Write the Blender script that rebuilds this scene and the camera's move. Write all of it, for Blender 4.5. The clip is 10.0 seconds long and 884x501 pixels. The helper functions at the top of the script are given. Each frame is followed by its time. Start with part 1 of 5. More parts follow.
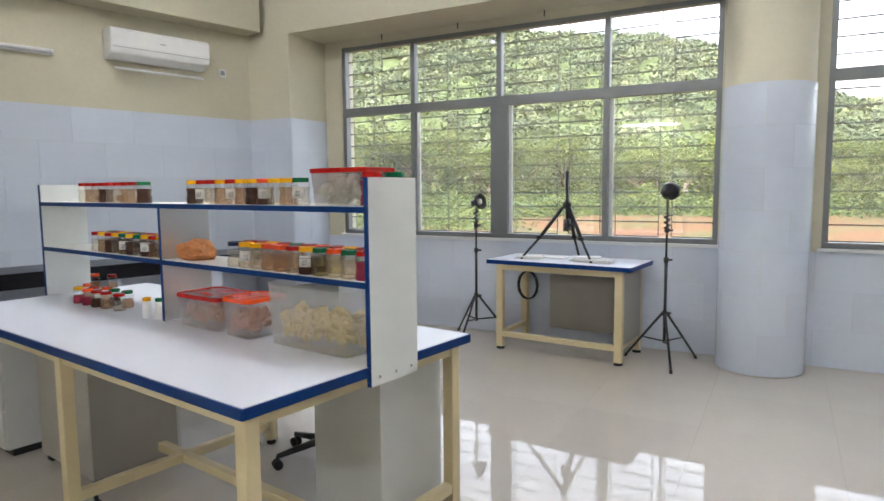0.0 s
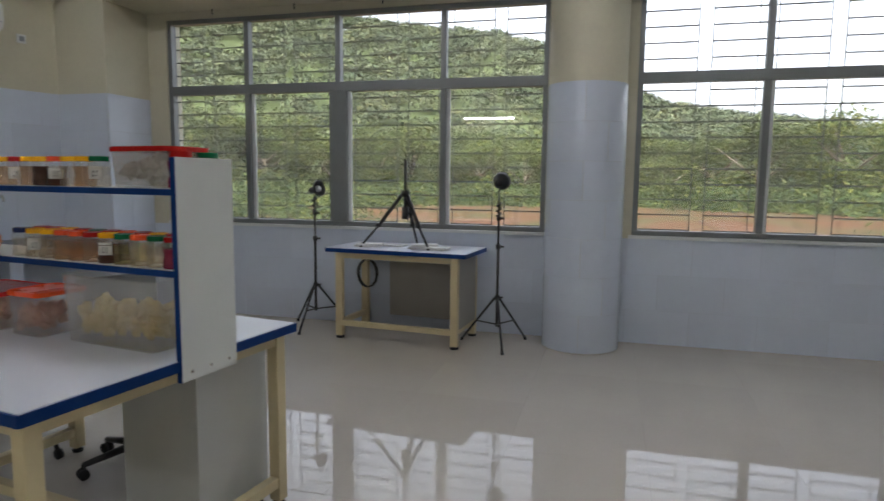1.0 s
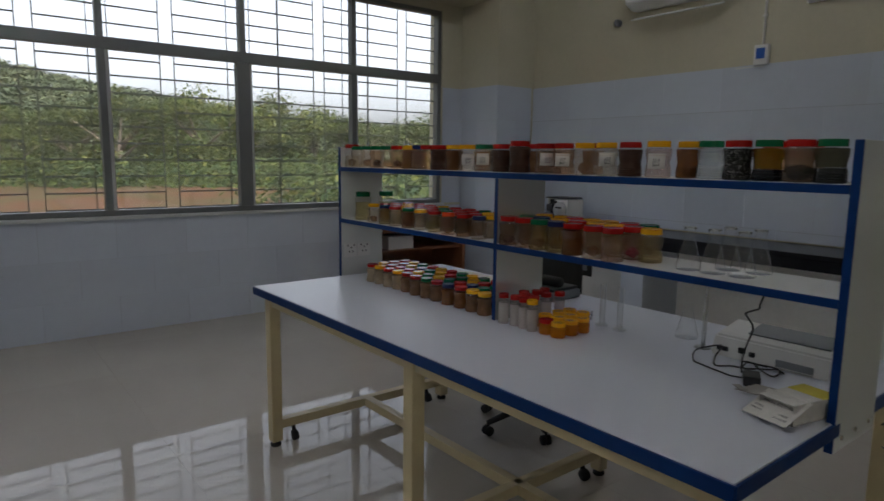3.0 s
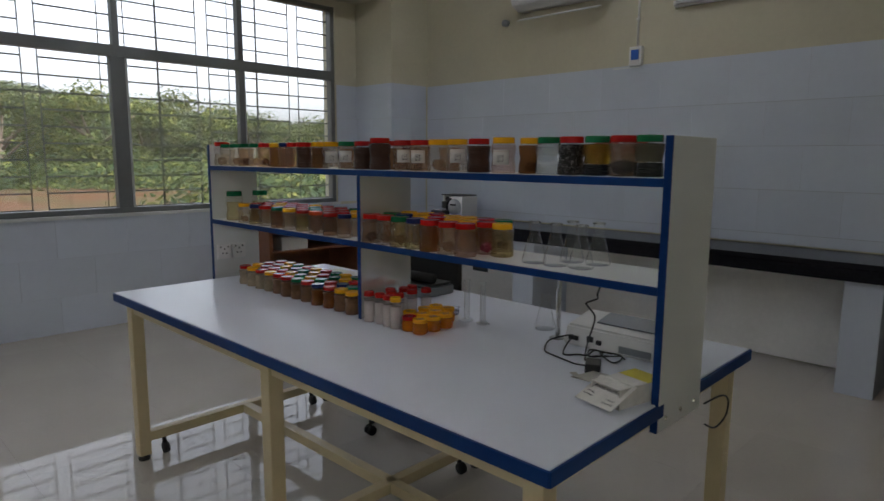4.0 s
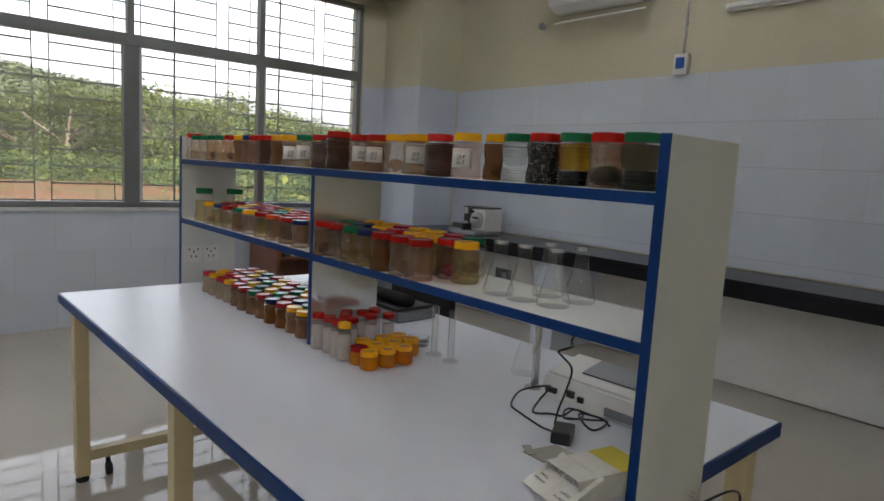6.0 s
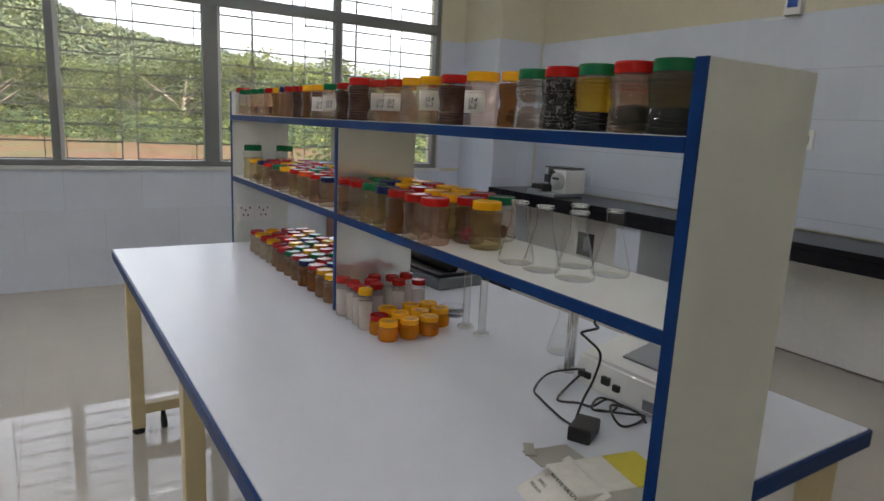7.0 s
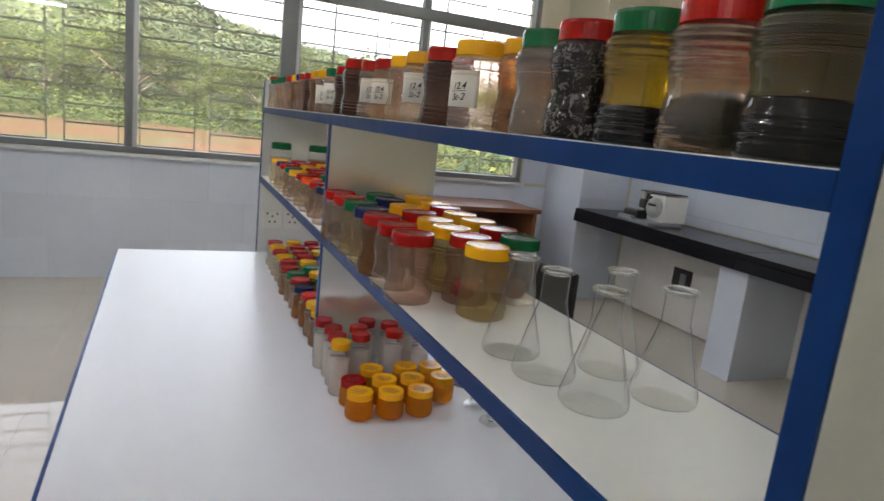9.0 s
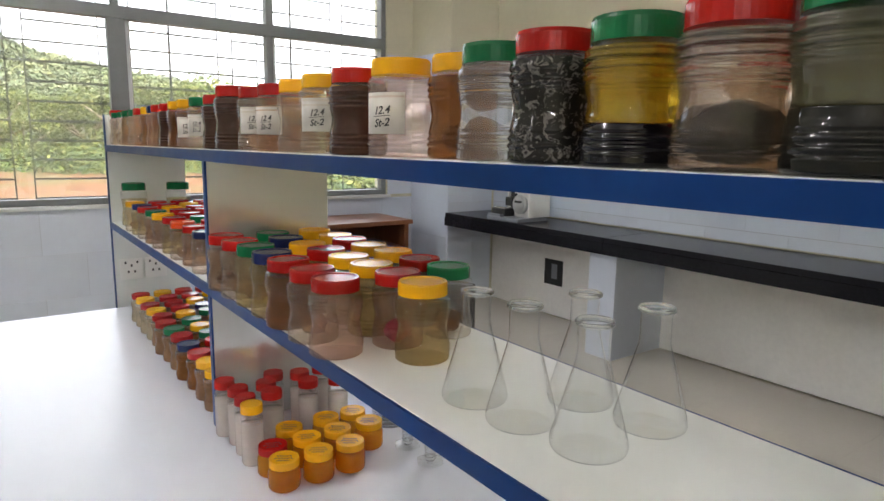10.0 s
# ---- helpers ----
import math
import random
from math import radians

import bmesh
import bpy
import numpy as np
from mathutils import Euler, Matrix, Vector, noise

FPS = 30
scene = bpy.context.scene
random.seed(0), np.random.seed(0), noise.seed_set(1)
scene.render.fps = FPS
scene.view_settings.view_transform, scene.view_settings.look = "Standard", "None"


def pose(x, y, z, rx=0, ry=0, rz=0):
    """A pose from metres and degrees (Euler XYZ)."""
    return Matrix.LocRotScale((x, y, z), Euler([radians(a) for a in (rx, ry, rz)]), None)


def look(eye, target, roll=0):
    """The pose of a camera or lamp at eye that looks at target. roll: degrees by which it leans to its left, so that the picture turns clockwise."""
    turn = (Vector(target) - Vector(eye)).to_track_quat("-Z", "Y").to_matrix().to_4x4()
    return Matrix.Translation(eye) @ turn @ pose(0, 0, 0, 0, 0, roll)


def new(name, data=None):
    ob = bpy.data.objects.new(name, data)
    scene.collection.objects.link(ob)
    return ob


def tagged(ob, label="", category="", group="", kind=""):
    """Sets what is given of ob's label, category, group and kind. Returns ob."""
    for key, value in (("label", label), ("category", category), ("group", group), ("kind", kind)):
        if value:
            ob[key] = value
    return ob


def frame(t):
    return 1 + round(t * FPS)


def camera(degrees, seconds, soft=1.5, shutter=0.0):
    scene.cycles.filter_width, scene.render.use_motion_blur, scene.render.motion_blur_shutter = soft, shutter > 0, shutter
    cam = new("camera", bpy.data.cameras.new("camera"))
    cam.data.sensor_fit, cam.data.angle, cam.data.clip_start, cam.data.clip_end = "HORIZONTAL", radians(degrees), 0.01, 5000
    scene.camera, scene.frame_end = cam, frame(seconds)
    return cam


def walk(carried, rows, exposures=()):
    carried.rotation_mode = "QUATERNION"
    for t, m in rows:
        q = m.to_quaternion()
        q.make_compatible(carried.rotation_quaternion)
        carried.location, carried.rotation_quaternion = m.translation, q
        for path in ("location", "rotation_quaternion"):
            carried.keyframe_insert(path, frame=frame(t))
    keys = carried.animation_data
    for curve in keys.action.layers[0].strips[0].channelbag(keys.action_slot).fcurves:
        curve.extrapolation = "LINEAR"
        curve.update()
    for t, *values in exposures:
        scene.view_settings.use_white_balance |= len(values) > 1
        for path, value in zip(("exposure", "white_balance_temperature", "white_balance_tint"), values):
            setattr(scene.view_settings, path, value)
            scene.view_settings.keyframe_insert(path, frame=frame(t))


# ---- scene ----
cam = camera(69.8, 10.0, shutter=0.25)
PATH = [
    (0, (0.658, 0.198, 1.615), (-0.292, 1.947, 1.419), -0.5),
    (0.5, (0.69, 0.216, 1.604), (-0.103, 2.042, 1.413), 0.1),
    (0.6, (0.701, 0.225, 1.601), (-0.039, 2.071, 1.394), -0.1),
    (1, (0.752, 0.267, 1.595), (0.238, 2.186, 1.367), 0.6),
    (1.2, (0.786, 0.296, 1.596), (0.392, 2.243, 1.364), 0.3),
    (1.5, (0.858, 0.345, 1.6), (0.76, 2.328, 1.361), 0.7),
    (2, (0.905, 0.389, 1.613), (1.42, 2.301, 1.335), 1.6),
    (2.5, (0.939, 0.469, 1.59), (1.92, 2.191, 1.32), 1.6),
    (3, (0.942, 0.437, 1.598), (2.159, 1.998, 1.312), 0.7),
    (4.5, (1.284, 0.268, 1.586), (2.724, 1.628, 1.309), 0.8),
    (5, (1.442, 0.32, 1.572), (2.841, 1.731, 1.346), 2.6),
    (6.5, (1.782, 0.432, 1.564), (2.988, 1.995, 1.239), 2.4),
    (7, (1.966, 0.463, 1.544), (3.018, 2.12, 1.156), 2.8),
    (7.5, (2.121, 0.608, 1.537), (3.069, 2.337, 1.203), 5.0),
    (8, (2.236, 0.692, 1.546), (3.064, 2.478, 1.192), 3.5),
    (8.5, (2.382, 0.742, 1.543), (3.051, 2.585, 1.148), 4.9),
    (9, (2.433, 0.835, 1.544), (3.214, 2.636, 1.163), 6.3),
    (9.5, (2.401, 0.975, 1.552), (3.527, 2.59, 1.198), 1.5),
    (10, (2.392, 0.981, 1.56), (3.545, 2.582, 1.235), 0.9),
]
walk(cam, [(t, look(eye, target, roll)) for t, eye, target, roll in PATH],
     [(t, s, k, 17) for t, s, k in ((0.0, 3.48, 6300), (0.5, 3.1, 6300), (1.0, 2.4, 6250), (1.5, 1.95, 6250), (2.3, 1.44, 6250), (3.0, 1.65, 6250), (5.0, 2.24, 6300), (6.5, 2.64, 6500), (7.0, 2.72, 6500),
                                (7.5, 2.9, 6550), (8.0, 2.7, 6550), (8.5, 2.95, 6550), (9.0, 3.12, 6550), (10.0, 3.5, 6650))])

# exposure follows the automatic metering
# ---- world and light ----
world = bpy.data.worlds.new("overcast_sky")
scene.world = world
world.use_nodes = True
wn, wl = world.node_tree.nodes, world.node_tree.links
sky = wn.new("ShaderNodeTexSky")
sky.sky_type, sky.sun_disc = "NISHITA", False
sky.sun_elevation, sky.sun_rotation = radians(48), radians(200)
sky.dust_density, sky.air_density = 5.0, 1.0
grey = wn.new("ShaderNodeHueSaturation")
grey.inputs["Saturation"].default_value = 0.25
wl.new(sky.outputs[0], grey.inputs["Color"])
wl.new(grey.outputs[0], wn["Background"].inputs["Color"])
wn["Background"].inputs["Strength"].default_value = 0.15
sun = new("sun", bpy.data.lights.new("sun", "SUN"))
sun.data.energy, sun.data.angle, sun.data.color = 1.2, radians(12), (1.0, 0.97, 0.92)
sun.matrix_world = look((20, -50, 60), (0, 0, 0))


# ---- materials ----
def material(name, color, rough=0.5, metal=0.0, spec=0.5, vary=0.08, scale=6.0, fine=60.0, bump=0.0, random_tint=0.0, coat=0.0, even=False):
    """Principled surface with colour variation at two scales and a little relief."""
    m = bpy.data.materials.new(name)
    m.use_nodes = True
    n, l = m.node_tree.nodes, m.node_tree.links
    b = n["Principled BSDF"]
    b.inputs["Metallic"].default_value = metal
    b.inputs["Specular IOR Level"].default_value = spec
    b.inputs["Coat Weight"].default_value = coat
    tc = n.new("ShaderNodeTexCoord")
    big, small = n.new("ShaderNodeTexNoise"), n.new("ShaderNodeTexNoise")
    big.inputs["Scale"].default_value, small.inputs["Scale"].default_value = scale, fine
    big.inputs["Detail"].default_value, small.inputs["Detail"].default_value = 4, 3
    for t in (big, small):
        l.new(tc.outputs["Object"], t.inputs["Vector"])
    add = n.new("ShaderNodeMath")
    add.operation = "MULTIPLY_ADD"
    l.new(small.outputs["Fac"], add.inputs[0])
    add.inputs[1].default_value = 0.5
    l.new(big.outputs["Fac"], add.inputs[2])
    mr = n.new("ShaderNodeMapRange")
    mr.inputs["From Min"].default_value, mr.inputs["From Max"].default_value = 0.25, 1.25
    mr.inputs["To Min"].default_value, mr.inputs["To Max"].default_value = 1 - vary, 1 + vary
    l.new(add.outputs[0], mr.inputs["Value"])
    value = mr.outputs[0]
    if random_tint:
        oi = n.new("ShaderNodeObjectInfo")
        r2 = n.new("ShaderNodeMapRange")
        r2.inputs["To Min"].default_value, r2.inputs["To Max"].default_value = 1 - random_tint, 1 + random_tint
        l.new(oi.outputs["Random"], r2.inputs["Value"])
        mul = n.new("ShaderNodeMath")
        mul.operation = "MULTIPLY"
        l.new(value, mul.inputs[0])
        l.new(r2.outputs[0], mul.inputs[1])
        value = mul.outputs[0]
    hsv = n.new("ShaderNodeHueSaturation")
    hsv.inputs["Color"].default_value = (*color, 1)
    l.new(value, hsv.inputs["Value"])
    l.new(hsv.outputs[0], b.inputs["Base Color"])
    rr = n.new("ShaderNodeMapRange")
    rr.inputs["From Min"].default_value, rr.inputs["From Max"].default_value = 0.1, 0.9
    rr.inputs["To Min"].default_value, rr.inputs["To Max"].default_value = rough * 0.8, min(1, rough * 1.2)
    l.new(big.outputs["Fac"], rr.inputs["Value"])
    b.inputs["Roughness"].default_value = rough
    if not even:
        l.new(rr.outputs[0], b.inputs["Roughness"])
    if bump:
        bp = n.new("ShaderNodeBump")
        bp.inputs["Strength"].default_value, bp.inputs["Distance"].default_value = bump, 0.004
        l.new(add.outputs[0], bp.inputs["Height"])
        l.new(bp.outputs[0], b.inputs["Normal"])
    return m


def thin_clear(name, tint=(0.97, 0.98, 0.98), rough=0.03, ior=1.45, shine=1.0, slope=4.0):
    """A thin clear wall: lets light straight through and mirrors by its gloss."""
    m = bpy.data.materials.new(name)
    m.use_nodes = True
    n, l = m.node_tree.nodes, m.node_tree.links
    n.remove(n["Principled BSDF"])
    tr, gl, mix, fr = n.new("ShaderNodeBsdfTransparent"), n.new("ShaderNodeBsdfGlossy"), n.new("ShaderNodeMixShader"), n.new("ShaderNodeLayerWeight")
    tr.inputs["Color"].default_value = (*tint, 1)
    gl.inputs["Roughness"].default_value = rough
    fr.inputs["Blend"].default_value = 0.5
    rise, mul = n.new("ShaderNodeMath"), n.new("ShaderNodeMath")
    rise.operation, rise.inputs[1].default_value = "POWER", slope
    l.new(fr.outputs["Facing"], rise.inputs[0])
    f0 = ((ior - 1) / (ior + 1)) ** 2
    mul.operation, mul.inputs[1].default_value, mul.inputs[2].default_value = "MULTIPLY_ADD", 0.8 * shine * (1 - f0), 1.6 * f0 * shine
    mul.use_clamp = True
    l.new(rise.outputs[0], mul.inputs[0])
    l.new(mul.outputs[0], mix.inputs[0])
    l.new(tr.outputs[0], mix.inputs[1])
    l.new(gl.outputs[0], mix.inputs[2])
    l.new(mix.outputs[0], n["Material Output"].inputs["Surface"])
    return m


def liquid(name, color, clear=0.5, vary=0.3, scale=60, bending=0.14, wall=True):
    """A cloudy liquid or soaked matter: part of the light goes straight through, tinted."""
    m = material(name, color, 0.5, 0, 0.08, vary, scale, scale * 4)
    n, l = m.node_tree.nodes, m.node_tree.links
    bend, thru = n.new("ShaderNodeBsdfRefraction"), n.new("ShaderNodeMixShader")
    bend.inputs["IOR"].default_value, bend.inputs["Roughness"].default_value = 1.3, 0.0
    bend.inputs["Color"].default_value = (*[min(1.0, c ** 0.5) for c in color], 1)
    thru.inputs[0].default_value = bending
    tr, tl, half, mix = n.new("ShaderNodeBsdfTransparent"), n.new("ShaderNodeBsdfTranslucent"), n.new("ShaderNodeMixShader"), n.new("ShaderNodeMixShader")
    tr.inputs["Color"].default_value = (*[min(1.0, c ** 0.5) for c in color], 1)
    tl.inputs["Color"].default_value = (*color, 1)
    half.inputs[0].default_value, mix.inputs[0].default_value = 0.3, clear
    l.new(tr.outputs[0], thru.inputs[1])
    l.new(bend.outputs[0], thru.inputs[2])
    l.new(n["Principled BSDF"].outputs[0], half.inputs[1])
    l.new(tl.outputs[0], half.inputs[2])
    l.new(half.outputs[0], mix.inputs[1])
    l.new(thru.outputs[0], mix.inputs[2])
    l.new(mix.outputs[0], n["Material Output"].inputs["Surface"])
    if wall:
        # the gloss of the clear plastic wall that the liquid touches
        gl, skin, fr, rise, mul = n.new("ShaderNodeBsdfGlossy"), n.new("ShaderNodeMixShader"), n.new("ShaderNodeLayerWeight"), n.new("ShaderNodeMath"), n.new("ShaderNodeMath")
        gl.inputs["Roughness"].default_value, fr.inputs["Blend"].default_value = 0.02, 0.5
        rise.operation, rise.inputs[1].default_value = "POWER", 3.4
        mul.operation, mul.inputs[1].default_value, mul.inputs[2].default_value = "MULTIPLY_ADD", 0.55, 0.042
        l.new(fr.outputs["Facing"], rise.inputs[0])
        l.new(rise.outputs[0], mul.inputs[0])
        l.new(mul.outputs[0], skin.inputs[0])
        l.new(mix.outputs[0], skin.inputs[1])
        l.new(gl.outputs[0], skin.inputs[2])
        l.new(skin.outputs[0], n["Material Output"].inputs["Surface"])
    return m


def glow(name, color, strength):
    m = bpy.data.materials.new(name)
    m.use_nodes = True
    b = m.node_tree.nodes["Principled BSDF"]
    b.inputs["Base Color"].default_value = (0.9, 0.9, 0.9, 1)
    b.inputs["Emission Color"].default_value = (*color, 1)
    b.inputs["Emission Strength"].default_value = strength
    return m


CREAM = material("cream_wall_paint", (0.52, 0.49, 0.365), 0.75, vary=0.10, scale=1.2, fine=25, bump=0.15)
TILE = material("glazed_wall_tile", (0.55, 0.60, 0.685), 0.20, vary=0.05, scale=1.5, fine=20, random_tint=0.03)
GROUT = material("wall_grout", (0.34, 0.36, 0.40), 0.9, vary=0.1)
PLASTER = material("lower_wall_plaster", (0.86, 0.85, 0.82), 0.55, vary=0.12, scale=2, fine=30)
FLOOR = material("polished_floor_tile", (0.50, 0.465, 0.41), 0.035, vary=0.06, scale=1.5, fine=40, random_tint=0.02)
FLOOR_JOINT = material("floor_joint", (0.36, 0.32, 0.26), 0.5)
CEIL = material("white_ceiling_paint", (0.72, 0.70, 0.64), 0.8, vary=0.05)
ALU = material("grey_aluminium_frame", (0.19, 0.20, 0.20), 0.45, metal=0.4, vary=0.12, scale=8)
PALE = material("pale_window_rail", (0.62, 0.64, 0.63), 0.45, vary=0.08)
BAR = material("dark_grille_steel", (0.06, 0.065, 0.06), 0.55, metal=0.5, vary=0.2)
PANE = thin_clear("window_glass", (0.93, 0.95, 0.94), 0.0, 1.45, 1.0)
# uneven translucent veil in the panes stands in for haze over the outdoor view
pn, pl = PANE.node_tree.nodes, PANE.node_tree.links
dust, film_mix, grime = pn.new("ShaderNodeBsdfTranslucent"), pn.new("ShaderNodeMixShader"), pn.new("ShaderNodeTexNoise")
dust.inputs["Color"].default_value = (0.8, 0.8, 0.76, 1)
grime.inputs["Scale"].default_value = 1.4
spread = pn.new("ShaderNodeMapRange")
spread.inputs["To Min"].default_value, spread.inputs["To Max"].default_value = 0.015, 0.065
pl.new(grime.outputs["Fac"], spread.inputs["Value"])
pl.new(spread.outputs[0], film_mix.inputs[0])
pl.new(pn["Material Output"].inputs["Surface"].links[0].from_socket, film_mix.inputs[1])
pl.new(dust.outputs[0], film_mix.inputs[2])
pl.new(film_mix.outputs[0], pn["Material Output"].inputs["Surface"])
TOP = material("white_laminate_top", (0.66, 0.69, 0.76), 0.30, vary=0.012, scale=40, fine=400, even=True)
BLUE = material("blue_edge_band", (0.003, 0.034, 0.155), 0.38, 0.0, 0.15, vary=0.12, scale=20)
SHELF = material("white_laminate_shelf", (0.66, 0.68, 0.66), 0.35, vary=0.05, scale=4, fine=90)
LEG = material("cream_powder_coated_steel", (0.62, 0.52, 0.31), 0.4, vary=0.06, scale=9)
CAB = material("grey_white_laminate", (0.55, 0.56, 0.54), 0.4, vary=0.06, scale=3)
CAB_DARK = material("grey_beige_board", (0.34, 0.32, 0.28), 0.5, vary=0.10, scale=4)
GRANITE = material("black_granite", (0.010, 0.010, 0.013), 0.2, 0.0, 0.2, vary=0.5, scale=60, fine=300)
BLACK = material("black_plastic", (0.014, 0.014, 0.015), 0.4, vary=0.2, scale=20)
RUBBER = material("black_rubber", (0.012, 0.012, 0.012), 0.8, vary=0.2)
WHITE = material("white_plastic", (0.74, 0.74, 0.72), 0.4, vary=0.04, scale=8)
GREYP = material("grey_plastic", (0.22, 0.24, 0.26), 0.45, vary=0.1)
CHROME = material("chrome", (0.75, 0.75, 0.75), 0.15, metal=1.0, vary=0.05)
WOOD = material("brown_varnished_wood", (0.20, 0.075, 0.03), 0.35, vary=0.3, scale=5, fine=40)
PET = thin_clear("clear_pet", (0.97, 0.97, 0.96), 0.012, 1.5, 0.75, 3.4)
LAB_GLASS = thin_clear("clear_lab_glass", (0.994, 0.998, 0.996), 0.010, 1.3, 2.4, 5.2)
# thick lab glass: bends what lies behind it along its edges
SOLID_GLASS = bpy.data.materials.new("solid_lab_glass")
SOLID_GLASS.use_nodes = True
sn, sl = SOLID_GLASS.node_tree.nodes, SOLID_GLASS.node_tree.links
sg, st, sm = sn.new("ShaderNodeBsdfGlass"), sn.new("ShaderNodeBsdfTransparent"), sn.new("ShaderNodeMixShader")
sg.inputs["IOR"].default_value, sg.inputs["Roughness"].default_value = 1.47, 0.0
sg.inputs["Color"].default_value = (0.985, 0.995, 0.99, 1)
sm.inputs[0].default_value = 0.2
sl.new(st.outputs[0], sm.inputs[1])
sl.new(sg.outputs[0], sm.inputs[2])
sl.new(sm.outputs[0], sn["Material Output"].inputs["Surface"])
RIM_GLASS = SOLID_GLASS.copy()
RIM_GLASS.name = "thick_glass_rim"
RIM_GLASS.node_tree.nodes["Mix Shader"].inputs[0].default_value = 0.7
LID = {"red": material("red_lid_plastic", (0.42, 0.009, 0.006), 0.24, 0.0, 0.30, vary=0.06, random_tint=0.08),
       "yellow": material("yellow_lid_plastic", (0.88, 0.43, 0.005), 0.24, 0.0, 0.32, vary=0.06, random_tint=0.06),
       "green": material("green_lid_plastic", (0.003, 0.135, 0.045), 0.24, 0.0, 0.30, vary=0.06, random_tint=0.1),
       "navy": material("navy_lid_plastic", (0.010, 0.018, 0.085), 0.2, 0.0, 0.42, vary=0.06, random_tint=0.1),
       "orange": material("orange_lid_plastic", (0.85, 0.085, 0.012), 0.28, 0.0, 0.35, vary=0.06, random_tint=0.05)}
FILL = {"brown": liquid("brown_specimen_liquid", (0.76, 0.50, 0.31), 0.90),
        "dark": liquid("dark_specimen_liquid", (0.09, 0.034, 0.02), 0.2),
        "pale": liquid("pale_specimen_liquid", (0.94, 0.85, 0.72), 0.95),
        "amber": liquid("amber_specimen_liquid", (0.36, 0.13, 0.025), 0.70),
        "olive": liquid("olive_specimen_liquid", (0.85, 0.72, 0.40), 0.93),
        "pink": liquid("pink_specimen_liquid", (0.93, 0.72, 0.63), 0.94),
        "honey": liquid("honey_liquid", (0.98, 0.42, 0.010), 0.62, vary=0.12, bending=0.2),
        "gold": liquid("golden_liquid", (0.50, 0.30, 0.015), 0.90, bending=0.6, vary=0.08),
        "black": liquid("black_specimen_liquid", (0.003, 0.003, 0.006), 0.01),
        "green": liquid("dark_green_liquid", (0.012, 0.013, 0.012), 0.05),
        "murk": liquid("murky_olive_liquid", (0.16, 0.15, 0.085), 0.75, bending=0.6),
        "tea": liquid("pale_tea_liquid", (0.66, 0.57, 0.47), 0.95, bending=0.7),
        "mottled": liquid("mottled_specimen", (0.030, 0.026, 0.022), 0.05, vary=0.9, scale=70),
        "water": liquid("clear_water", (0.86, 0.90, 0.90), 0.93, bending=0.8, vary=0.02),
        "red": liquid("crimson_specimen", (0.40, 0.03, 0.08), 0.2)}
# thicker, cloudier contents for the crowded rows
CLOUD = {"brown": (0.42, 0.22, 0.10), "dark": (0.10, 0.038, 0.022), "pale": (0.62, 0.50, 0.34), "amber": (0.40, 0.14, 0.025), "olive": (0.50, 0.40, 0.15), "pink": (0.66, 0.40, 0.32)}
for k, c in CLOUD.items():
    FILL["cloudy " + k] = liquid("cloudy_" + k + "_matter", c, 0.42, vary=0.45, scale=45, bending=0.2)
# pale shreds in the mottled matter
fn, fl = FILL["mottled"].node_tree.nodes, FILL["mottled"].node_tree.links
shred, shred_ramp, shred_at = fn.new("ShaderNodeTexNoise"), fn.new("ShaderNodeValToRGB"), fn.new("ShaderNodeTexCoord")
shred.inputs["Scale"].default_value, shred.inputs["Detail"].default_value, shred.inputs["Distortion"].default_value = 110, 3, 1.6
shred_ramp.color_ramp.elements[0].position, shred_ramp.color_ramp.elements[0].color = 0.53, (0.010, 0.009, 0.008, 1)
shred_ramp.color_ramp.elements[1].position, shred_ramp.color_ramp.elements[1].color = 0.64, (0.20, 0.19, 0.17, 1)
fl.new(shred_at.outputs["Object"], shred.inputs["Vector"])
fl.new(shred.outputs["Fac"], shred_ramp.inputs["Fac"])
fl.new(shred_ramp.outputs[0], fn["Principled BSDF"].inputs["Base Color"])
PAPER = material("white_paper", (0.66, 0.64, 0.59), 0.8, vary=0.12, scale=30)
INK = material("black_ink", (0.02, 0.02, 0.025), 0.6)
SOIL = material("red_soil", (0.36, 0.16, 0.08), 0.95, vary=0.35, scale=0.3, fine=3)
LEAF = [material("leaf_green_" + k, c, 0.7, 0.0, 0.12, vary=0.4, scale=0.25, fine=2.0, random_tint=0.35) for k, c in
        (("mid", (0.070, 0.090, 0.025)), ("yellow", (0.130, 0.134, 0.032)), ("deep", (0.024, 0.044, 0.017)))]
# distance haze is put into these paler, greyer leaf colours of the hill woods
FAR_LEAF = [material("haze_leaf_" + k, c, 0.8, 0.0, 0.1, vary=0.45, scale=0.25, fine=2.0) for k, c in
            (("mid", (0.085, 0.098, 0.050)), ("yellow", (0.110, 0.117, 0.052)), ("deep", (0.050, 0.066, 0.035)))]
for leaf in LEAF:
    ln, ll = leaf.node_tree.nodes, leaf.node_tree.links
    lt, lm = ln.new("ShaderNodeBsdfTranslucent"), ln.new("ShaderNodeMixShader")
    lt.inputs["Color"].default_value = (0.10, 0.13, 0.04, 1)
    lm.inputs[0].default_value = 0.4
    ll.new(ln["Principled BSDF"].outputs[0], lm.inputs[1])
    ll.new(lt.outputs[0], lm.inputs[2])
    ll.new(lm.outputs[0], ln["Material Output"].inputs["Surface"])
BARK = material("bark", (0.12, 0.09, 0.06), 0.9, vary=0.3)
TUBE_ON = glow("lit_fluorescent_tube", (0.95, 0.98, 1.0), 17.0)
# SHELF laminate again, lightened to put missing light into the rack boards' colour
BOARD = material("lit_shelf_laminate", (0.84, 0.86, 0.84), 0.35, vary=0.03, scale=4, fine=90)
